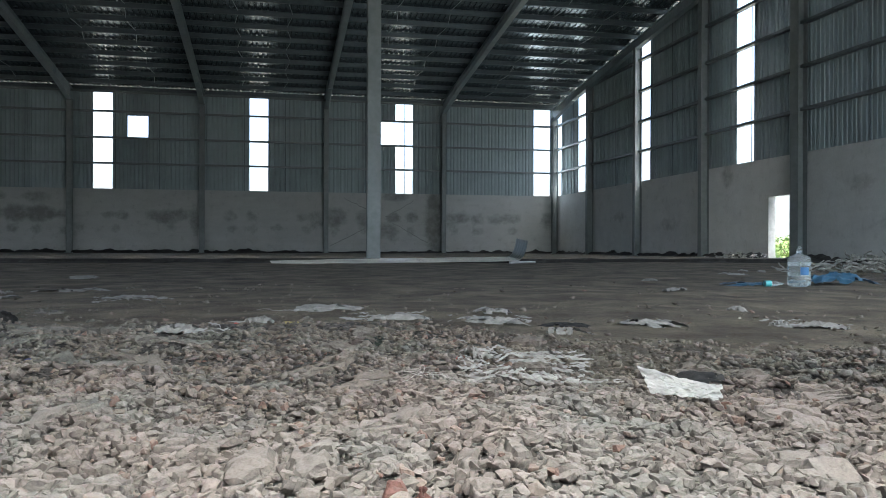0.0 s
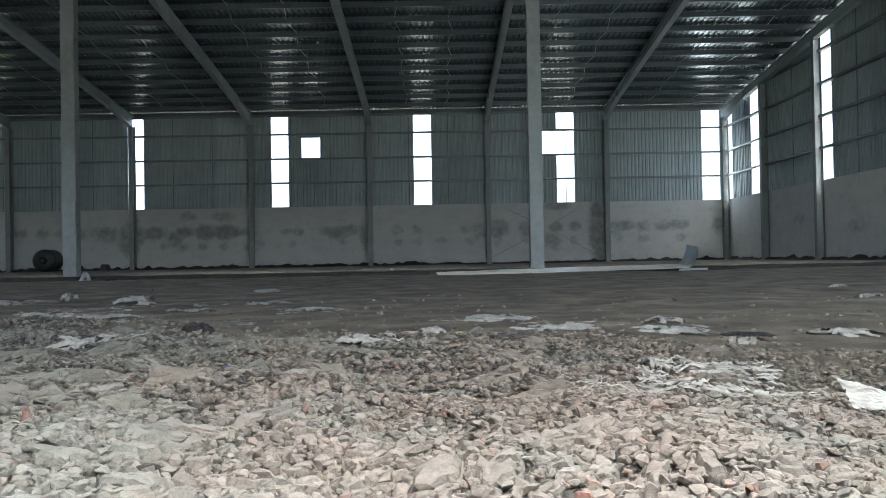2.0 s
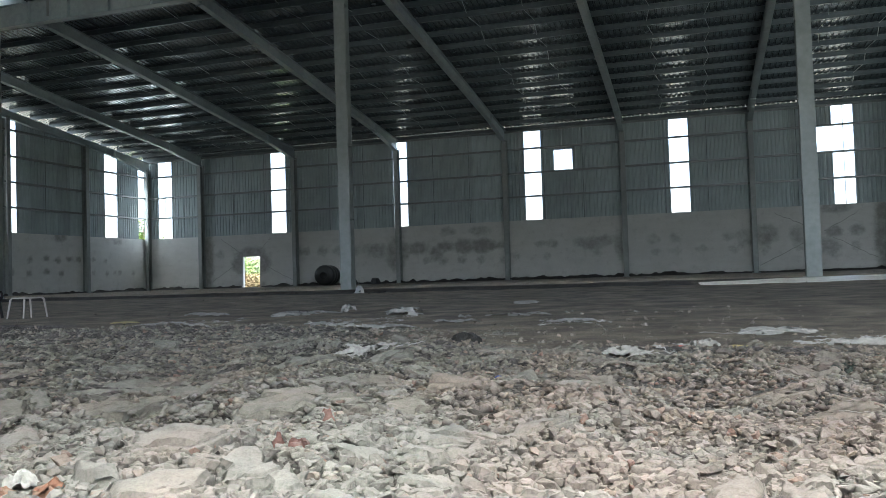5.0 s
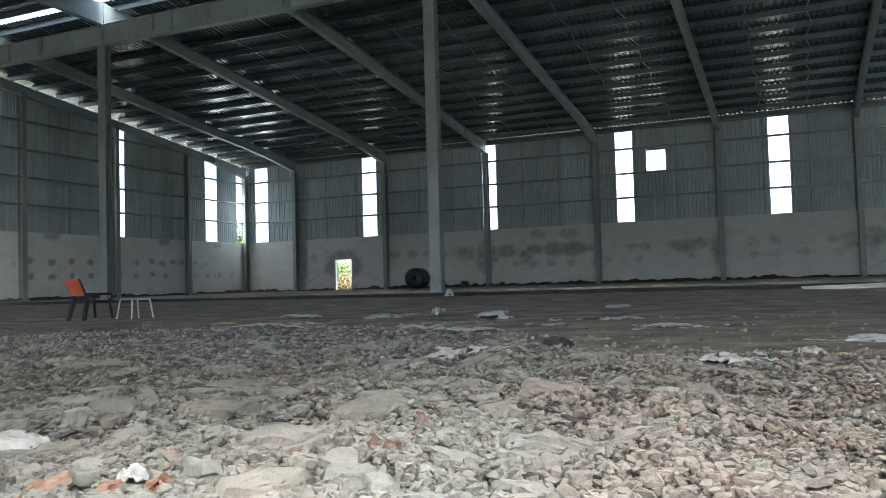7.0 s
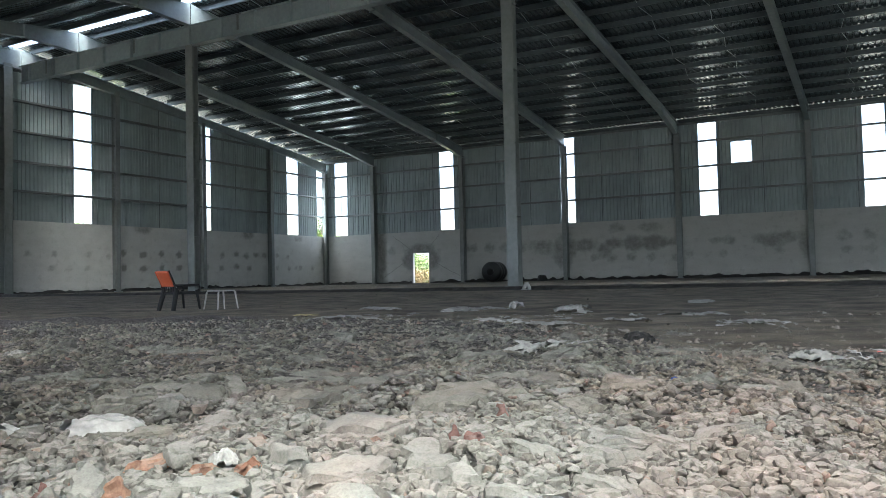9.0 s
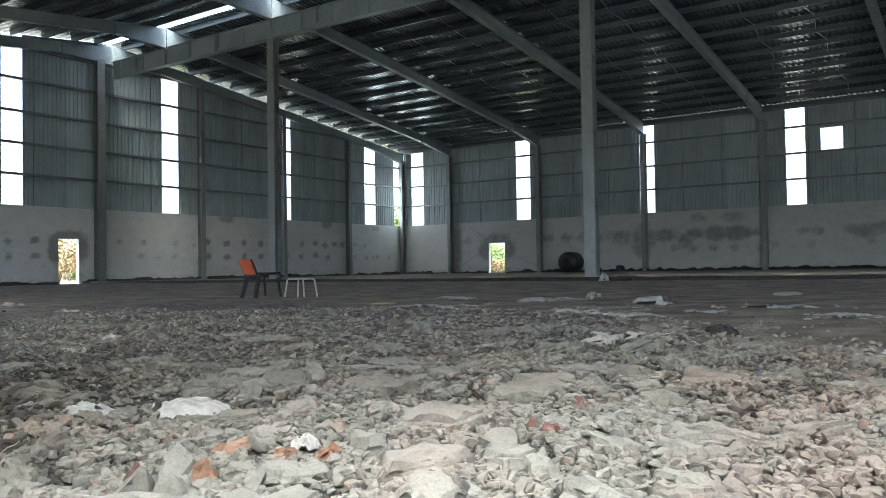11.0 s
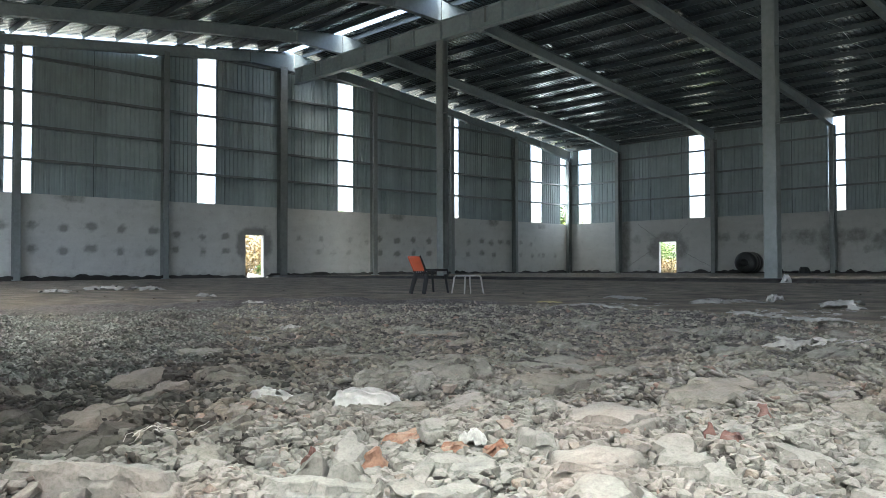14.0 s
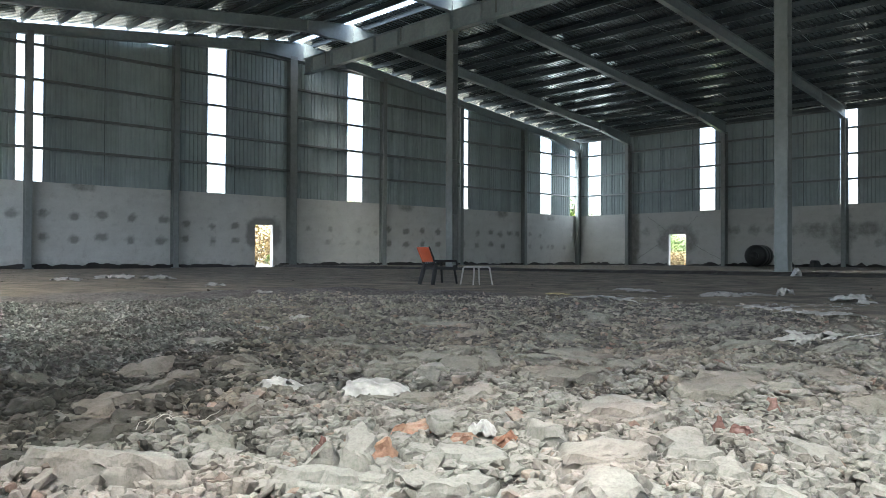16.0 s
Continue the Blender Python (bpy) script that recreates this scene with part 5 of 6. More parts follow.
sack(-3.4, 9.0, 0.68, 1.6, 20, 16, bumps=0.07)
sack(-2.3, 7.5, 0.6, 0.9, 17, 17, ragged=0.3)
sack(-2.0, 8.7, 0.78, 1.0, 13, 18, ragged=0.25)
sack(-5.1, 9.7, 1.1, 1.6, 28, 20)
sack(-4.6, 10.0, 0.3, 1.0, 25, 46, bumps=0.1)
sack(-5.35, 7.15, 1.0, 1.3, 37, 21, ragged=0.5)
sack(-6.6, 9.7, 0.65, 1.4, 34, 22, ragged=0.45)
sack(-5.2, 9.45, 0.6, 1.4, 29, 47, ragged=0.45)
sack(-5.97, 4.93, 0.22, 0.4, 50, 23)
sack(-5.20, 3.24, 0.24, 0.55, 58, 24)
sack(-4.39, 2.49, 0.20, 0.45, 60, 25)
sack(-5.09, 3.16, 0.18, 0.45, 58, 26)
YELLOW = simple("yellow_film", (0.36, 0.3, 0.12), 0.6, 0, 0.2, 30, 0.1)
BLACK_CLOTH = simple("black_cloth", (0.02, 0.02, 0.021), 0.9, 0, 0.3, 30, 0.2)
GREEN_FILM = simple("green_film", (0.012, 0.02, 0.013), 0.6, 0, 0.3, 30, 0.1)
BLUE_FILM = simple("blue_scrap_film", (0.05, 0.07, 0.2), 0.5, 0, 0.2, 30, 0.1)
RED_FILM = simple("red_film", (0.5, 0.12, 0.1), 0.6, 0, 0.2, 30, 0.1)
sack(-6.9, 8.35, 0.4, 1.0, 39, 30, YELLOW, "scrap of dirty yellow plastic film", 0.35, 0.008)
sack(0.12, 4.75, 0.14, 0.35, -12, 31, YELLOW, "scrap of dirty yellow plastic film", 0.35, 0.008)
sack(-0.2, 4.75, 0.07, 0.2, -12, 32, RED_FILM, "small scrap of red plastic film", 0.3, 0.006)
sack(0.7, 2.95, 0.035, 0.1, -12, 33, RED_FILM, "small scrap of red plastic film", 0.3, 0.006)
sack(0.45, 3.55, 0.12, 0.4, -12, 36, GREEN_FILM, "dark green scrap of film among the stones", 0.3, 0.008)
sack(-0.93, 3.4, 0.05, 0.15, 8, 37, BLUE_FILM, "small scrap of blue plastic film", 0.2, 0.012)
sack(1.67, 4.3, 0.36, 0.6, -20, 34, BLACK_CLOTH, "black rag lying on the soil", 0.4, 0.01)
sack(-8.3, 20.2, 0.34, 2.0, 8, 35, BLACK_CLOTH, "black rag lying on the soil", 0.3, 0.06)


# long torn strips of a shredded sack
SHREDDED = simple("shredded_white_sack", (0.32, 0.312, 0.295), 0.7, 0, 0.2, 40, 0.1, 0.002)


def shreds(x, y, wide, deep, turn, count, seed, label):
    r = random.Random(seed)
    V, F = [], []
    a = radians(turn)
    for _ in range(count):
        px, py = r.uniform(-0.5, 0.4) * wide, r.uniform(0, 1) * deep
        h, long, band = r.gauss(0, 0.3), r.uniform(0.035, 0.11), r.uniform(0.001, 0.0042)
        steps = 12
        lift = r.uniform(0.008, 0.022)
        for k in range(steps + 1):
            thin = band * (1 - 0.8 * abs(2 * k / steps - 1) ** 3)
            for side in (-1, 1):
                lx, ly = px - math.sin(h) * thin * side, py + math.cos(h) * thin * side
                gx, gy = x + lx * math.cos(a) - ly * math.sin(a), y + lx * math.sin(a) + ly * math.cos(a)
                V.append((gx, gy, float(ground_z(gx, gy)) + lift + 0.002 * math.sin(k * 1.1 + lift * 900) + side * thin * 0.7))
            if k < steps:
                m = len(V)
                F.append((m - 2, m, m + 1, m - 1))
            h += r.gauss(0, 0.26)
            px, py = px + math.cos(h) * long / steps, py + math.sin(h) * long / steps
    m = len(V)
    V, F = np.array(V), np.array(F)
    ob = new("torn_sack", raw_mesh("torn_sack", np.concatenate([V, V - (0, 0.001, 0.0015)]), np.concatenate([F, F[:, ::-1] + m]), SHREDDED))
    tagged(ob, label, "sack", kind="stuff")


SHRED = "shredded pale woven sack spread over the rubble"
shreds(0.87, 2.5, 0.54, 0.75, -12, 260, 1, SHRED)
torn_sheet("torn_sack", 0.8, 3.05, 0.15, 0.1, -12, SACK, SHRED, "sack", 0.4, 0.03, 88, 0.02, 40)
SHRED = "torn strips of a pale woven sack on the soil"
shreds(0.62, 4.7, 0.5, 0.5, -12, 30, 2, SHRED)
shreds(-0.44, 4.31, 0.45, 0.4, -12, 30, 3, SHRED)
shreds(1.3, 4.5, 0.6, 0.5, -12, 22, 4, SHRED)
shreds(-1.06, 6.75, 0.7, 0.9, 8, 30, 5, SHRED)
shreds(-3.4, 7.4, 1.0, 1.2, 8, 40, 6, SHRED)
shreds(-5.2, 7.3, 0.8, 1.4, 20, 36, 7, SHRED)
shreds(-1.95, 4.4, 0.6, 0.4, 8, 22, 8, SHRED)
shreds(3.09, 4.03, 0.5, 0.4, -12, 22, 9, SHRED)


# bent white sheet of board, propped up along its back edge
def white_board():
    """Rows from the front edge to the back edge, each given at its left end, middle and right end."""
    front = [(1.08, 2.10, 0.04), (1.18, 2.08, 0.03), (1.27, 2.06, 0.02)]
    back = [(1.095, 2.24, 0.105), (1.2, 2.16, 0.07), (1.325, 2.13, 0.05)]
    n = 34
    V = []
    for j in range(n):
        w = j / (n - 1)
        for i in range(n):
            u = i / (n - 1)
            p = []
            for k in range(3):
                row = []
                for e in (front, back):
                    row.append((1 - u) * (1 - 2 * u) * e[0][k] + 4 * u * (1 - u) * e[1][k] + u * (2 * u - 1) * e[2][k])
                p.append(row[0] * (1 - w) + row[1] * w)
            c = Vector((u * 5, w * 4, 3.0))
            p[1] += 0.012 * noise.noise(c) + 0.005 * noise.noise(c * 3)
            p[2] += 0.010 * noise.noise(c * 1.4 + Vector((9, 0, 0))) + 0.004 * noise.noise(c * 4)
            p[0] += 0.012 * noise.noise(c * 1.7 + Vector((0, 9, 0))) * (1 if i in (0, n - 1) else 0.4)
            V.append(p)
    idx = np.arange(n * n).reshape(n, n)
    q = np.stack([idx[:-1, :-1], idx[:-1, 1:], idx[1:, 1:], idx[1:, :-1]], -1).reshape(-1, 4)
    V = np.array(V)
    ob = new("white_board", raw_mesh("white_board", np.concatenate([V, V + (0, 0.003, -0.002)]), np.concatenate([q, q[:, ::-1] + n * n]), WHITE_SHEET))
    tagged(ob, "bent torn white sheet of board on rubble", "board")
    torn_sheet("dark_board", 1.34, 2.3, 0.25, 0.16, -12, BLACK_CLOTH, "dark sheet behind the white board", "board", 0.1, 0.01, 41, 0.045, 20)


white_board()


def crumpled(name, x, y, width, deep, high, turn, mat, label, category, seed, lift=0.0):
    """A crumpled bag or packet: a pinched dome with sharp creases."""
    n = 44
    u, w = np.meshgrid(np.linspace(-1, 1, n), np.linspace(-1, 1, n))
    so = seed * 7.3
    r = np.hypot(u, w) * (1 + 0.5 * (value_noise(u * 2 + so, w * 2, 1.0, 71) - 0.5))
    crease = 0.8 * np.abs(value_noise(u * 2.5 + so, w * 2.5, 1.0, 72) - 0.5) + 0.35 * np.abs(value_noise(u * 6, w * 6 + so, 1.0, 73) - 0.5)
    z = np.clip(1 - r ** 2.2, -0.3, 1) * high * (1.1 - 1.3 * crease) + high * 0.15 * (value_noise(u * 3, w * 3 + so, 1.0, 75) - 0.5)
    V = np.stack([u * width / 2, w * deep / 2, z], -1).reshape(-1, 3)
    idx = np.arange(n * n).reshape(n, n)
    q = np.stack([idx[:-1, :-1], idx[:-1, 1:], idx[1:, 1:], idx[1:, :-1]], -1).reshape(-1, 4)
    q = q[(r.ravel()[q] < 1.02).all(1)]
    ob = new(name, raw_mesh(name, np.concatenate([V, V * (0.98, 0.98, 0.2) - (0, 0, 0.012)]), np.concatenate([q, q[:, ::-1] + n * n]), mat))
    ob.data.shade_smooth()
    ob.matrix_world = pose(x, y, float(ground_z(x, y)) + lift, 0, 0, turn)
    tagged(ob, label, category)


PAPER = simple("creased_paper", (0.31, 0.31, 0.3), 0.8, 0, 0.35, 60, 0.2, 0.004)
BAG = simple("thin_white_film", (0.34, 0.338, 0.33), 0.6, 0, 0.35, 25, 0.3, 0.006)
torn_sheet("torn_sack", -16.9, 6.3, 1.0, 0.8, 62, SACK, "heap of crumpled pale woven sack on the floor", "sack", 0.35, 0.09, 96, 0.01, 50)
torn_sheet("torn_sack", -16.3, 6.9, 0.8, 0.6, 62, SACK, "crumpled pale woven sack on the floor", "sack", 0.4, 0.07, 97, 0.01, 50)
torn_sheet("torn_sack", -16.2, 5.1, 0.7, 0.5, 68, SACK, "crumpled pale woven sack on the floor", "sack", 0.4, 0.05, 98, 0.01, 50)
torn_sheet("torn_sack", -12.3, 6.2, 0.45, 0.3, 62, SACK, "small crumpled pale woven sack on the floor", "sack", 0.4, 0.06, 99, 0.01, 40)
torn_sheet("torn_sack", -9.6, 5.5, 0.3, 0.2, 60, SACK, "small crumpled pale woven sack on the floor", "sack", 0.4, 0.04, 100, 0.01, 40)
torn_sheet("plastic_bag", -2.12, 1.5, 0.36, 0.26, 47, BAG, "crumpled white plastic bag among concrete lumps", "bag", 0.0, 0.014, 93, 0.014, 80, 0.02, 0.045)
torn_sheet("plastic_bag", -2.24, 1.24, 0.2, 0.22, 40, BAG, "crumpled white plastic bag among concrete lumps", "bag", 0.05, 0.018, 92, 0.014, 60, 0.016, 0.045)
crumpled("paper_packet", -1.44, 1.325, 0.068, 0.06, 0.034, 30, PAPER, "crumpled white paper packet lying on broken brick", "litter", 3, 0.014)


crumpled("plastic_bag", -9.35, 21.3, 0.3, 0.26, 0.24, 20, WHITE_SHEET, "crumpled white plastic bag by the column", "bag", 4)

# pale strings of torn fibre
STRING = simple("pale_fibre", (0.45, 0.43, 0.4), 0.8, 0, 0.1, 30, 0)


def fibre(x, y, size, seed):
    random.seed(seed)
    s = Shape()
    for _ in range(5):
        px, py, a = x + random.uniform(-size, size) * 0.5, y + random.uniform(-size, size) * 0.3, random.uniform(0, 6.3)
        pts = []
        for k in range(9):
            pts.append((px, py, float(ground_z(px, py)) + 0.028 + 0.012 * random.random()))
            a += random.uniform(-0.7, 0.7)
            px, py = px + math.cos(a) * size * 0.14, py + math.sin(a) * size * 0.14
        s.tube(pts, 0.0008, 5)
    tagged(part("torn_fibre", s, STRING), "tangle of pale torn plastic fibre", "fibre")


fibre(-1.98, 0.82, 0.1, 1)
fibre(0.42, 2.5, 0.12, 2)
fibre(0.6, 2.42, 0.12, 3)
fibre(0.25, 5.3, 0.3, 4)


# ---- water bottle, blue film, long bent sheet ----
def clear_plastic(name, colour, rough=0.12, trans=0.85):
    m, n, l, b = material(name, rough)
    b.inputs["Base Color"].default_value = (*colour, 1)
    b.inputs["Transmission Weight"].default_value = trans
    b.inputs["IOR"].default_value = 1.2
    bump(n, l, b, noise_node(n, l, 12, 3, world_pos(n)), 0.1, 0.004)
    return m


BOTTLE = clear_plastic("clear_bottle_plastic", (0.8, 0.86, 0.87), 0.1, 0.85)
BLUE_LABEL = simple("blue_label", (0.03, 0.12, 0.28), 0.5, 0, 0.1, 10, 0)
TARP = simple("blue_film", (0.05, 0.115, 0.185), 0.4, 0, 0.3, 9, 0.3, 0.02)


def water_bottle(x, y):
    z = float(ground_z(x, y))
    b = thing("water_bottle", "large clear refillable water bottle with blue label", "bottle", pose(x, y, z, 0, 0, 20))
    r = 0.137
    prof = [(0.1, 0), (r, 0.02), (r, 0.12), (r - 0.008, 0.13), (r, 0.14), (r, 0.25), (r - 0.008, 0.26), (r, 0.27), (r, 0.33), (0.128, 0.36), (0.1, 0.385), (0.05, 0.405), (0.034, 0.415)]
    body = part("body", Shape().lathe(prof, 32), BOTTLE, b, smooth=True)
    part("neck", Shape().lathe([(0.034, 0.415), (0.034, 0.44), (0.04, 0.445), (0.04, 0.455), (0.032, 0.46), (0.03, 0.505)], 20), BOTTLE, b, smooth=True)
    s = Shape()
    for k in range(9):
        a0, a1 = (math.radians(-140 + 5 * k + d) for d in (0, 5))
        s.add([((r + 0.002) * math.cos(a), (r + 0.002) * math.sin(a), q) for a, q in ((a0, 0.15), (a1, 0.15), (a1, 0.245), (a0, 0.245))], [(0, 1, 2, 3)])
    part("label", s, BLUE_LABEL, body, "small blue label")


water_bottle(6.45, 8.85)
jamb = Shape().box(EAST - 0.03, EAST + 0.25, E_DOOR[1] - 0.04, E_DOOR[1] - 0.002, 0.02, E_DOOR[2] - 0.005)
tagged(part("door_frame", jamb, CONCRETE), "grey concrete jamb of the east doorway", "door frame", kind="structure")


def small_bottle(x, y):
    b = thing("small_bottle", "small clear bottle with turquoise wrap lying on its side", "bottle", pose(x, y, float(ground_z(x, y)) + 0.04, 0, 90, -15))
    body = part("body", Shape().lathe([(0.02, -0.11), (0.036, -0.1), (0.036, 0.05), (0.015, 0.1), (0.014, 0.12)], 18), BOTTLE, b, smooth=True)
    part("wrap", Shape().lathe([(0.0375, -0.08), (0.0375, -0.01)], 18), simple("turquoise_wrap", (0.1, 0.4, 0.42), 0.4, 0, 0.1, 10, 0), body, "turquoise wrap")


small_bottle(6.0, 8.75)
torn_sheet("blue_film", 6.0, 9.0, 1.0, 0.7, -12, TARP, "crumpled blue plastic film on the floor", "plastic film", 0.3, 0.025, 51, 0.01, 60)
torn_sheet("blue_film", 7.05, 8.75, 1.1, 0.6, -12, TARP, "crumpled blue plastic film on the floor", "plastic film", 0.1, 0.08, 52, 0.01, 70, 0.05)
torn_sheet("grey_cloth", 8.1, 8.9, 0.5, 0.4, -12, SACK, "grey cloth heaped beside blue film", "cloth", 0.15, 0.22, 53, 0.01, 30)


def scrap_heap(x, y, rx, ry, high, n, seed, label):
    """A low heap of pale strips and splinters."""
    random.seed(seed)
    s = Shape()
    for _ in range(n):
        u, w = random.gauss(0, 0.45), random.gauss(0, 0.45)
        top = high * math.exp(-1.5 * (u * u + w * w)) * random.random()
        px, py = x + u * rx, y + w * ry
        pts, a, e = [], random.uniform(0, 6.3), random.uniform(-0.3, 0.4)
        z = float(ground_z(px, py)) + 0.015 + top
        for k in range(4):
            pts.append((px, py, z))
            px, py, z = px + math.cos(a) * 0.07, py + math.sin(a) * 0.07, max(z + e * 0.05, float(ground_z(px, py)) + 0.012)
            a += random.uniform(-0.8, 0.8)
            e += random.uniform(-0.7, 0.7)
        s.tube(pts, [random.uniform(0.006, 0.02) for _ in pts], 4)
    tagged(part("scrap_heap", s, SACK), label, "scrap heap", kind="stuff")


scrap_heap(11.6, 13.4, 2.2, 0.8, 0.35, 260, 5, "low heap of pale splinters and torn scraps")
scrap_heap(15.8, 25.0, 0.9, 1.5, 0.16, 60, 6, "pale broken scraps heaped at the doorway")


def bent_sheet():
    """A long roofing sheet leaning on the edge of the slab, its east end curled up."""
    a, b = Vector((-0.02, 20.75, 0)), Vector((6.42, 21.05, 0))
    d = (b - a).normalized()
    side = Vector((-d.y, d.x, 0))
    line = []
    for k in range(31):
        p = a + (b - a) * (k / 30)
        line.append((p.x, p.y, 0.075 + 0.085 * k / 30 + 0.004 * math.sin(k * 0.9)))
    for k in range(1, 9):
        t = k / 8 * 1.35
        line.append((b.x + d.x * 0.3 * math.sin(t), b.y + d.y * 0.3 * math.sin(t), line[30][2] + 0.6 * (1 - math.cos(t)) * 1.1))
    cross = [(-0.45, -0.015), (-0.43, 0.0)] + [(-0.43 + 0.17 * k + dx, h) for k in range(5) for dx, h in ((0.06, 0.0), (0.08, 0.018), (0.12, 0.018), (0.14, 0.0))] + [(0.44, 0.0)]
    s = Shape()
    n = len(cross)
    for off in (0.0, -0.004):
        for i, p in enumerate(line):
            s.v += [(p[0] + side.x * c, p[1] + side.y * c, p[2] + h + off + 0.085 * c * min(1, 0.3 + i / 12)) for c, h in cross]
    m = len(line)
    for i in range(m - 1):
        for j in range(n - 1):
            q = (i * n + j, i * n + j + 1, (i + 1) * n + j + 1, (i + 1) * n + j)
            s.f.append(q)
            s.f.append(tuple(v + m * n for v in q[::-1]))
    tagged(part("bent_roof_sheet", s, simple("pale_galvanised_sheet", (0.34, 0.355, 0.35), 0.28, 0.8, 0.2, 3, 0.05)), "long ribbed metal sheet on the floor, end curled up", "metal sheet")
    rod = Shape().tube([(5.9, 19.5, 0.085), (6.75, 20.05, 0.09)], 0.03, 6)
    tagged(part("metal_tube", rod, ROD), "short pale metal tube lying on the floor", "tube")


bent_sheet()


# ---- water tank ----
def water_tank():
    t = thing("water_tank", "black plastic water tank lying on its side", "tank", pose(-21.6, 44.7, SLAB_Z + 0.62, 90, 0, 8))
    black = simple("black_plastic", (0.018, 0.019, 0.02), 0.45, 0, 0.2, 6, 0.05)
    part("body", Shape().lathe([(0.2, 0.75), (0.5, 0.72), (0.6, 0.62), (0.62, 0.55), (0.62, 0.2), (0.6, 0.17), (0.62, 0.14), (0.62, -0.25), (0.6, -0.28), (0.62, -0.31), (0.62, -0.7), (0.56, -0.78)], 36), black, t, smooth=True)
    part("rim", Shape().lathe([(0.21, 0.74), (0.24, 0.76), (0.24, 0.83), (0.19, 0.83), (0.19, 0.76)], 28), black, t, smooth=True)
    for bx, w in ((-20.0, 0.55), (-18.55, 0.5)):
        bag = new("black_bag", rock_mesh(rng, rock_outline(rng, w, 0.45), 0.36, black, 4.0, 0.0, 3, 0.1, "black_bag"))
        bag.location = (bx, 44.9, SLAB_Z)
        tagged(bag, "small black bag at the wall foot", "bag")


water_tank()


# ---- chair and stool ----
CHAIR_DARK = simple("dark_plastic", (0.011, 0.011, 0.012), 0.8, 0, 0.15, 6, 0.05)
ORANGE = simple("orange_plastic", (0.36, 0.07, 0.028), 0.5, 0, 0.15, 8, 0.05)
PALE = simple("pale_plastic", (0.36, 0.34, 0.31), 0.5, 0, 0.12, 8, 0.05)


def armchair(x, y, turn):
    """Faces +x before it is turned."""
    c = thing("armchair", "dark plastic armchair with an orange back and seat", "chair", pose(x, y, float(ground_z(x, y)), 0, 0, turn))
    for sy in (-1, 1):
        part("leg", Shape().tube([(0.2, sy * 0.22, 0.36), (0.25, sy * 0.25, 0.0)], [0.024, 0.02], 8), CHAIR_DARK, c)
        part("leg", Shape().tube([(-0.18, sy * 0.19, 0.36), (-0.27, sy * 0.23, 0.0)], [0.045, 0.038], 8), CHAIR_DARK, c)
        part("armrest", Shape().tube([(-0.2, sy * 0.24, 0.42), (-0.1, sy * 0.26, 0.44), (0.22, sy * 0.27, 0.44), (0.24, sy * 0.265, 0.38), (0.22, sy * 0.24, 0.3)], 0.022, 8), CHAIR_DARK, c)
        part("back_post", Shape().tube([(-0.18, sy * 0.19, 0.32), (-0.24, sy * 0.2, 0.5), (-0.33, sy * 0.19, 0.7)], 0.018, 8), CHAIR_DARK, c)
    part("seat_frame", Shape().box(-0.2, 0.22, -0.22, 0.22, 0.285, 0.315), CHAIR_DARK, c)
    part("seat", Shape().box(-0.17, 0.23, -0.2, 0.2, 0.316, 0.335), CHAIR_DARK, c)
    s = Shape()
    n = 8
    for off in (0.0, 0.018):
        for i in range(n + 1):
            f = i / n
            for j in range(9):
                g = j / 8 * 2 - 1
                s.v.append((-0.215 - 0.125 * f - 0.02 * (1 - g * g) - off, g * (0.19 + 0.01 * f), 0.42 + 0.28 * f - 0.012 * g * g * f))
    w = 9
    m = (n + 1) * w
    for i in range(n):
        for j in range(8):
            q = (i * w + j, i * w + j + 1, (i + 1) * w + j + 1, (i + 1) * w + j)
            s.f += [q, tuple(k + m for k in q[::-1])]
    for i in range(n):
        for j in (0, 8):
            s.f.append((i * w + j, (i + 1) * w + j, m + (i + 1) * w + j, m + i * w + j))
    for j in range(8):
        for i in (0, n):
            s.f.append((i * w + j, i * w + j + 1, m + i * w + j + 1, m + i * w + j))
    part("backrest", s, ORANGE, c, "orange backrest", True)
    for k in range(5):
        part("slat", Shape().box(-0.225, -0.205, -0.15 + k * 0.07, -0.125 + k * 0.07, 0.33, 0.42), CHAIR_DARK, c)
    return c


armchair(-11.15, 10.1, 80)


def stool(x, y, turn):
    c = thing("stool", "pale plastic stool frame with splayed legs", "stool", pose(x, y, float(ground_z(x, y)), 0, 0, turn))
    for sx, sy in ((-1, -1), (1, -1), (1, 1), (-1, 1)):
        part("leg", Shape().tube([(sx * 0.15, sy * 0.15, 0.33), (sx * 0.17, sy * 0.17, 0.3), (sx * 0.21, sy * 0.2, 0.0)], [0.015, 0.016, 0.012], 8), PALE, c)
    part("rim", Shape().tube([(-0.16, -0.16, 0.325), (0.16, -0.16, 0.325), (0.16, 0.16, 0.325), (-0.16, 0.16, 0.325), (-0.16, -0.16, 0.325)], 0.012, 8), PALE, c)


stool(-10.3, 10.25, 80)


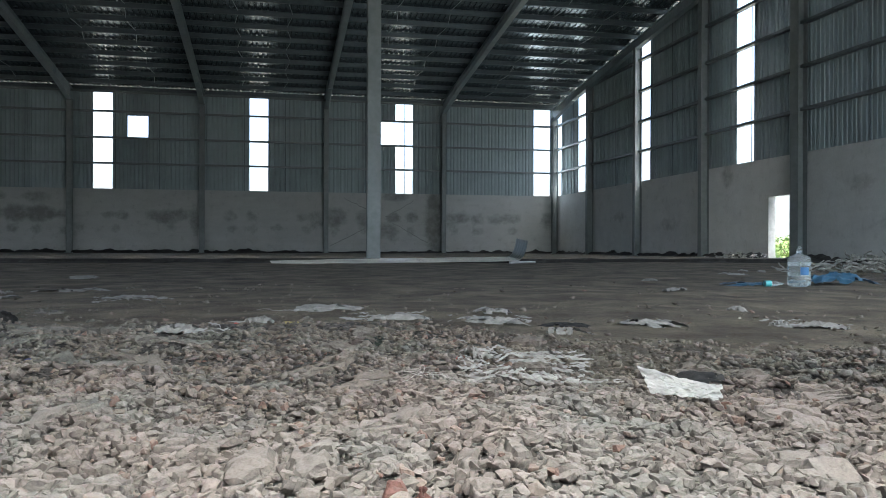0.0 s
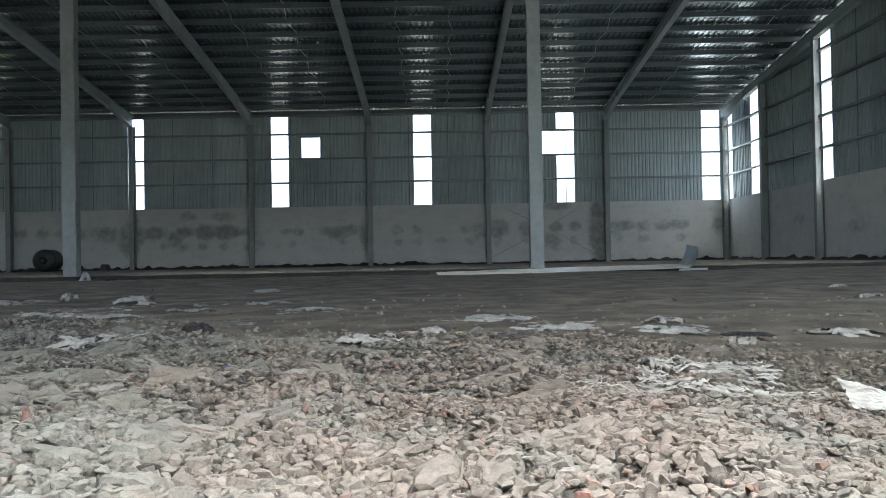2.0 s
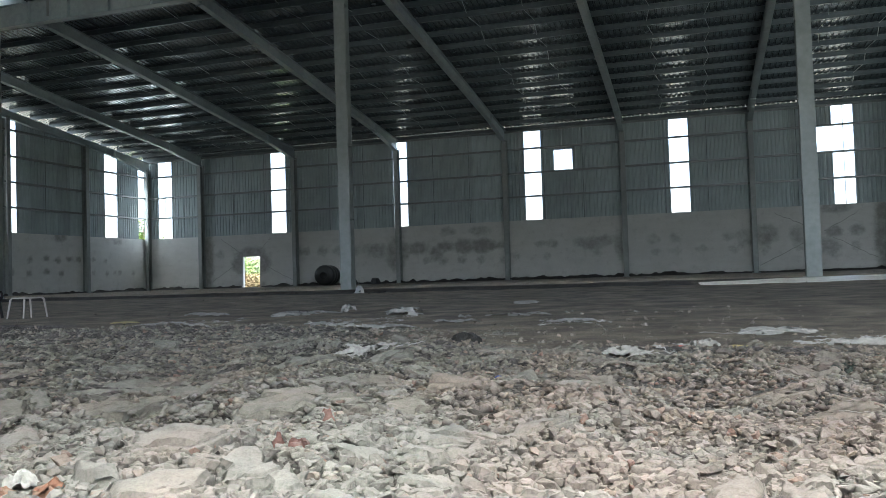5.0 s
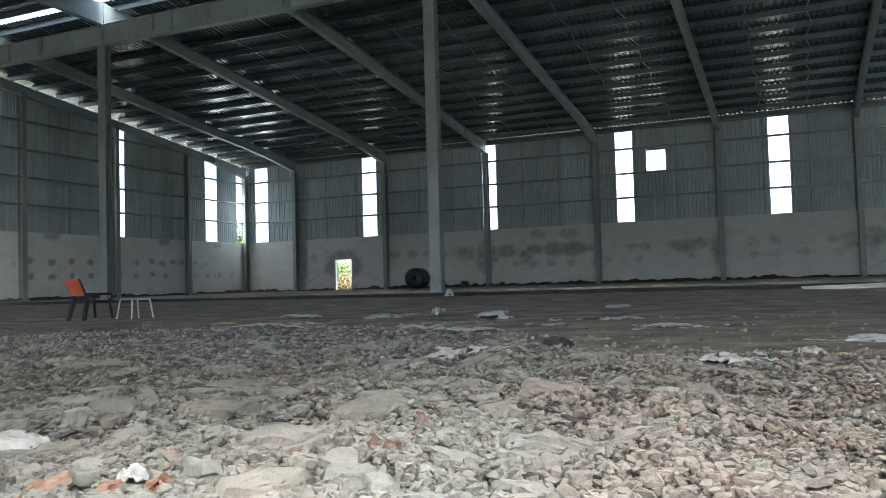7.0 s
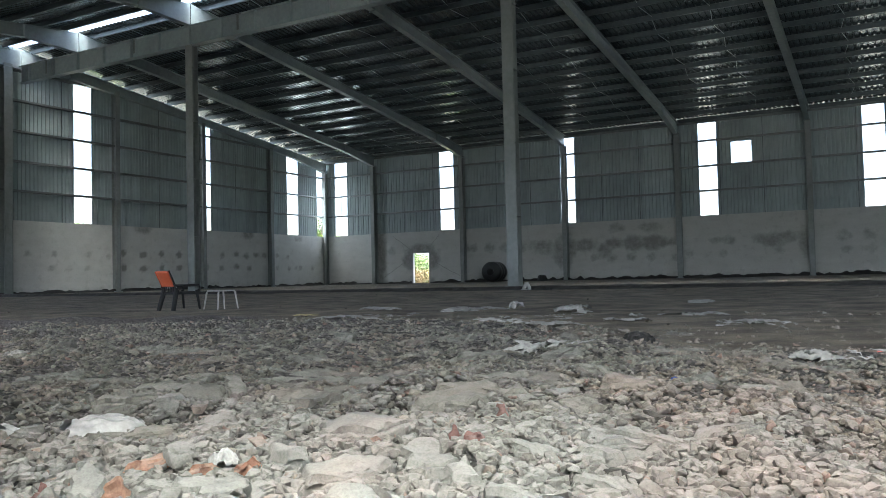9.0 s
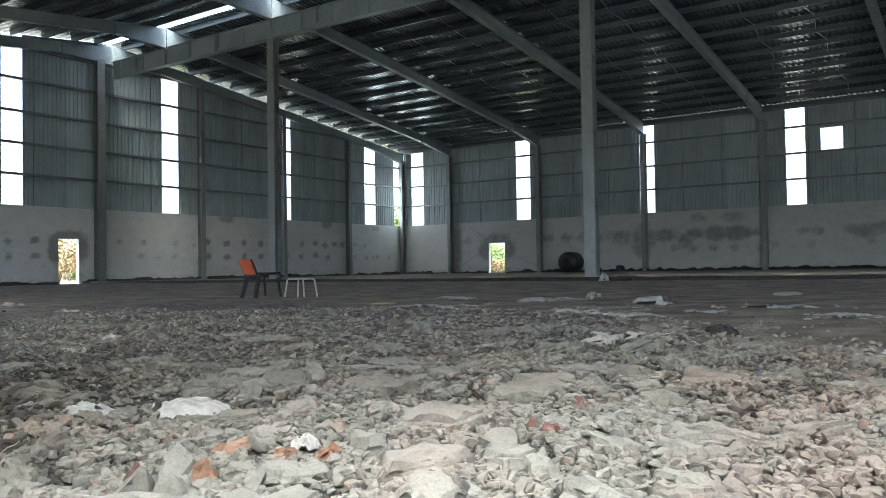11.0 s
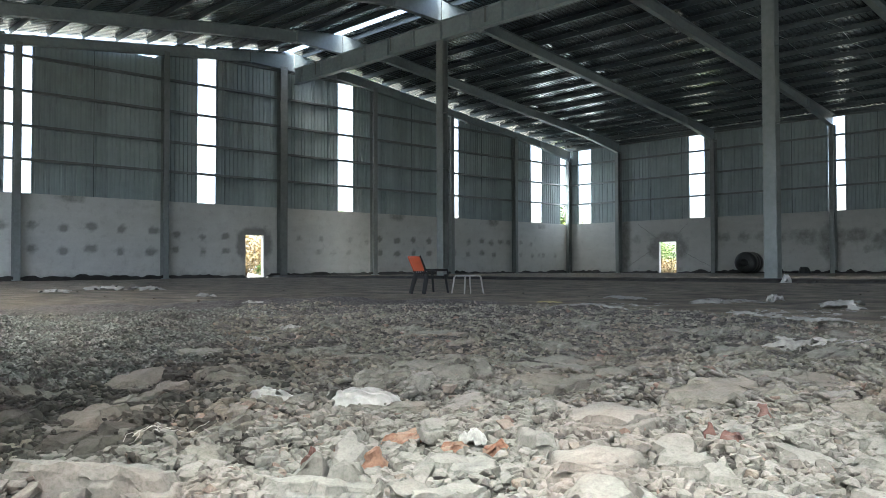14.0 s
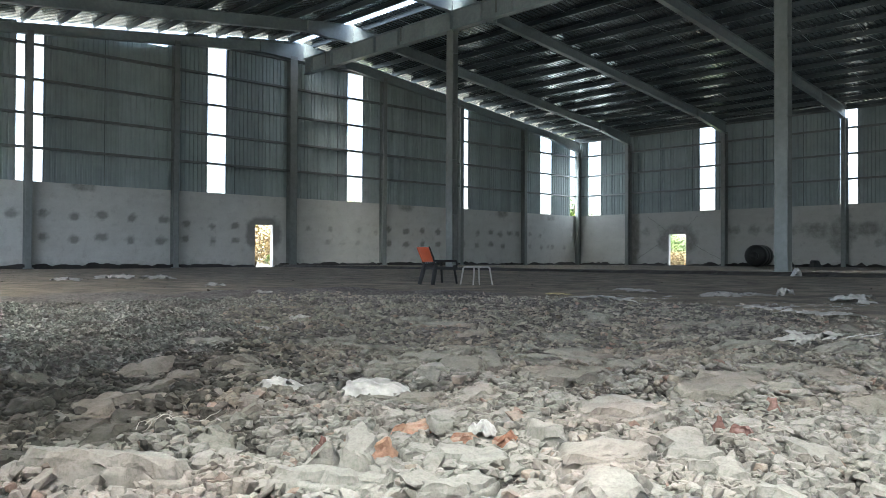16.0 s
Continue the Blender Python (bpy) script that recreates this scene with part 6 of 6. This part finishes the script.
# ---- outdoors ----
def leafy(shape, cx, cy, cz, rx, ry, rz, n, size):
    """Many small bent leaves inside a rough crown."""
    for _ in range(n):
        while True:
            u, v, w = (random.uniform(-1, 1) for _ in range(3))
            if u * u + v * v + w * w < 1 and noise.noise(Vector((u * 2.2 + cx, v * 2.2 + cy, w * 2.2))) > -0.22:
                break
        p = Vector((cx + u * rx, cy + v * ry, cz + w * rz))
        q = Euler((random.uniform(-1, 1), random.uniform(-1, 1), random.uniform(0, 6.3))).to_matrix()
        L, W = size * random.uniform(0.6, 1.3), size * random.uniform(0.25, 0.45)
        shape.add([p + q @ Vector(k) for k in ((0, 0, 0), (L * 0.5, W, 0.05 * L), (L, 0, -0.1 * L), (L * 0.5, -W, 0.05 * L))], [(0, 1, 2), (0, 2, 3)])


def bush(x, y, high, wide, leaves, mat, label, seed):
    random.seed(seed)
    b = thing("bush", label, "bush", pose(x, y, -0.05))
    stem = Shape()
    for k in range(6):
        a = random.uniform(0, 6.3)
        stem.tube([(0, 0, 0), (math.cos(a) * wide * 0.2, math.sin(a) * wide * 0.2, high * 0.4), (math.cos(a) * wide * 0.45, math.sin(a) * wide * 0.45, high * 0.8)], [0.03, 0.02, 0.008], 5)
    part("stems", stem, BARK, b)
    s = Shape()
    leafy(s, 0, 0, high * 0.52, wide, wide, high * 0.5, leaves, 0.16)
    part("leaves", s, mat, b)


def tree(x, y, high, wide, leaves, seed):
    random.seed(seed)
    t = thing("tree", "leafy green tree outside the building", "tree", pose(x, y, -0.05))
    trunk = Shape().tube([(0, 0, 0), (0.1, 0.05, high * 0.3), (0.05, 0.2, high * 0.6), (0.1, 0.1, high * 0.85)], [0.2, 0.16, 0.1, 0.03], 8)
    for k in range(6):
        a, z = random.uniform(0, 6.3), high * random.uniform(0.35, 0.65)
        trunk.tube([(0.05, 0.1, z), (math.cos(a) * wide * 0.4, math.sin(a) * wide * 0.4, z + high * 0.12), (math.cos(a) * wide * 0.75, math.sin(a) * wide * 0.75, z + high * 0.2)], [0.07, 0.04, 0.015], 6)
    part("trunk", trunk, BARK, t)
    s = Shape()
    for k in range(7):
        a = random.uniform(0, 6.3)
        r = wide * random.uniform(0.2, 0.6)
        leafy(s, math.cos(a) * r, math.sin(a) * r, high * random.uniform(0.5, 0.85), wide * 0.5, wide * 0.5, high * 0.2, leaves // 7, 0.22)
    part("crown", s, LEAF, t)


for k, (x, y, h, w) in enumerate(((-31.6, 52.5, 2.3, 1.5), (-33.6, 53.5, 2.7, 1.6), (-29.6, 52.8, 1.8, 1.3))):
    bush(x, y, h, w, 2200, LEAF, "dense green bush behind the doorway", 60 + k)
for k, (x, y, h, w) in enumerate(((-40.8, 23.2, 2.6, 1.5), (-41.8, 25.4, 2.9, 1.6), (-42.2, 22.0, 2.6, 1.4))):
    bush(x, y, h, w, 2200, DRY_LEAF, "dry yellow-brown bush behind the doorway", 70 + k)
bush(-39.4, 23.7, 0.9, 0.6, 300, LEAF, "low green bush behind the doorway", 79)
for k, (x, y, h, w) in enumerate(((24.5, 34.5, 1.1, 1.8), (27.5, 38.0, 1.3, 2.0), (25.5, 37.0, 1.0, 1.6))):
    bush(x, y, h, w, 900, LEAF, "low green bushes on open ground outside", 80 + k)
tree(-53.5, 39.6, 5.4, 2.2, 2600, 90)
tree(-42.6, 54.4, 6.0, 1.6, 2200, 91)
bush(-29.2, 48.9, 1.1, 1.7, 1800, DRY_LEAF, "low dry brown scrub outside the doorway", 77)
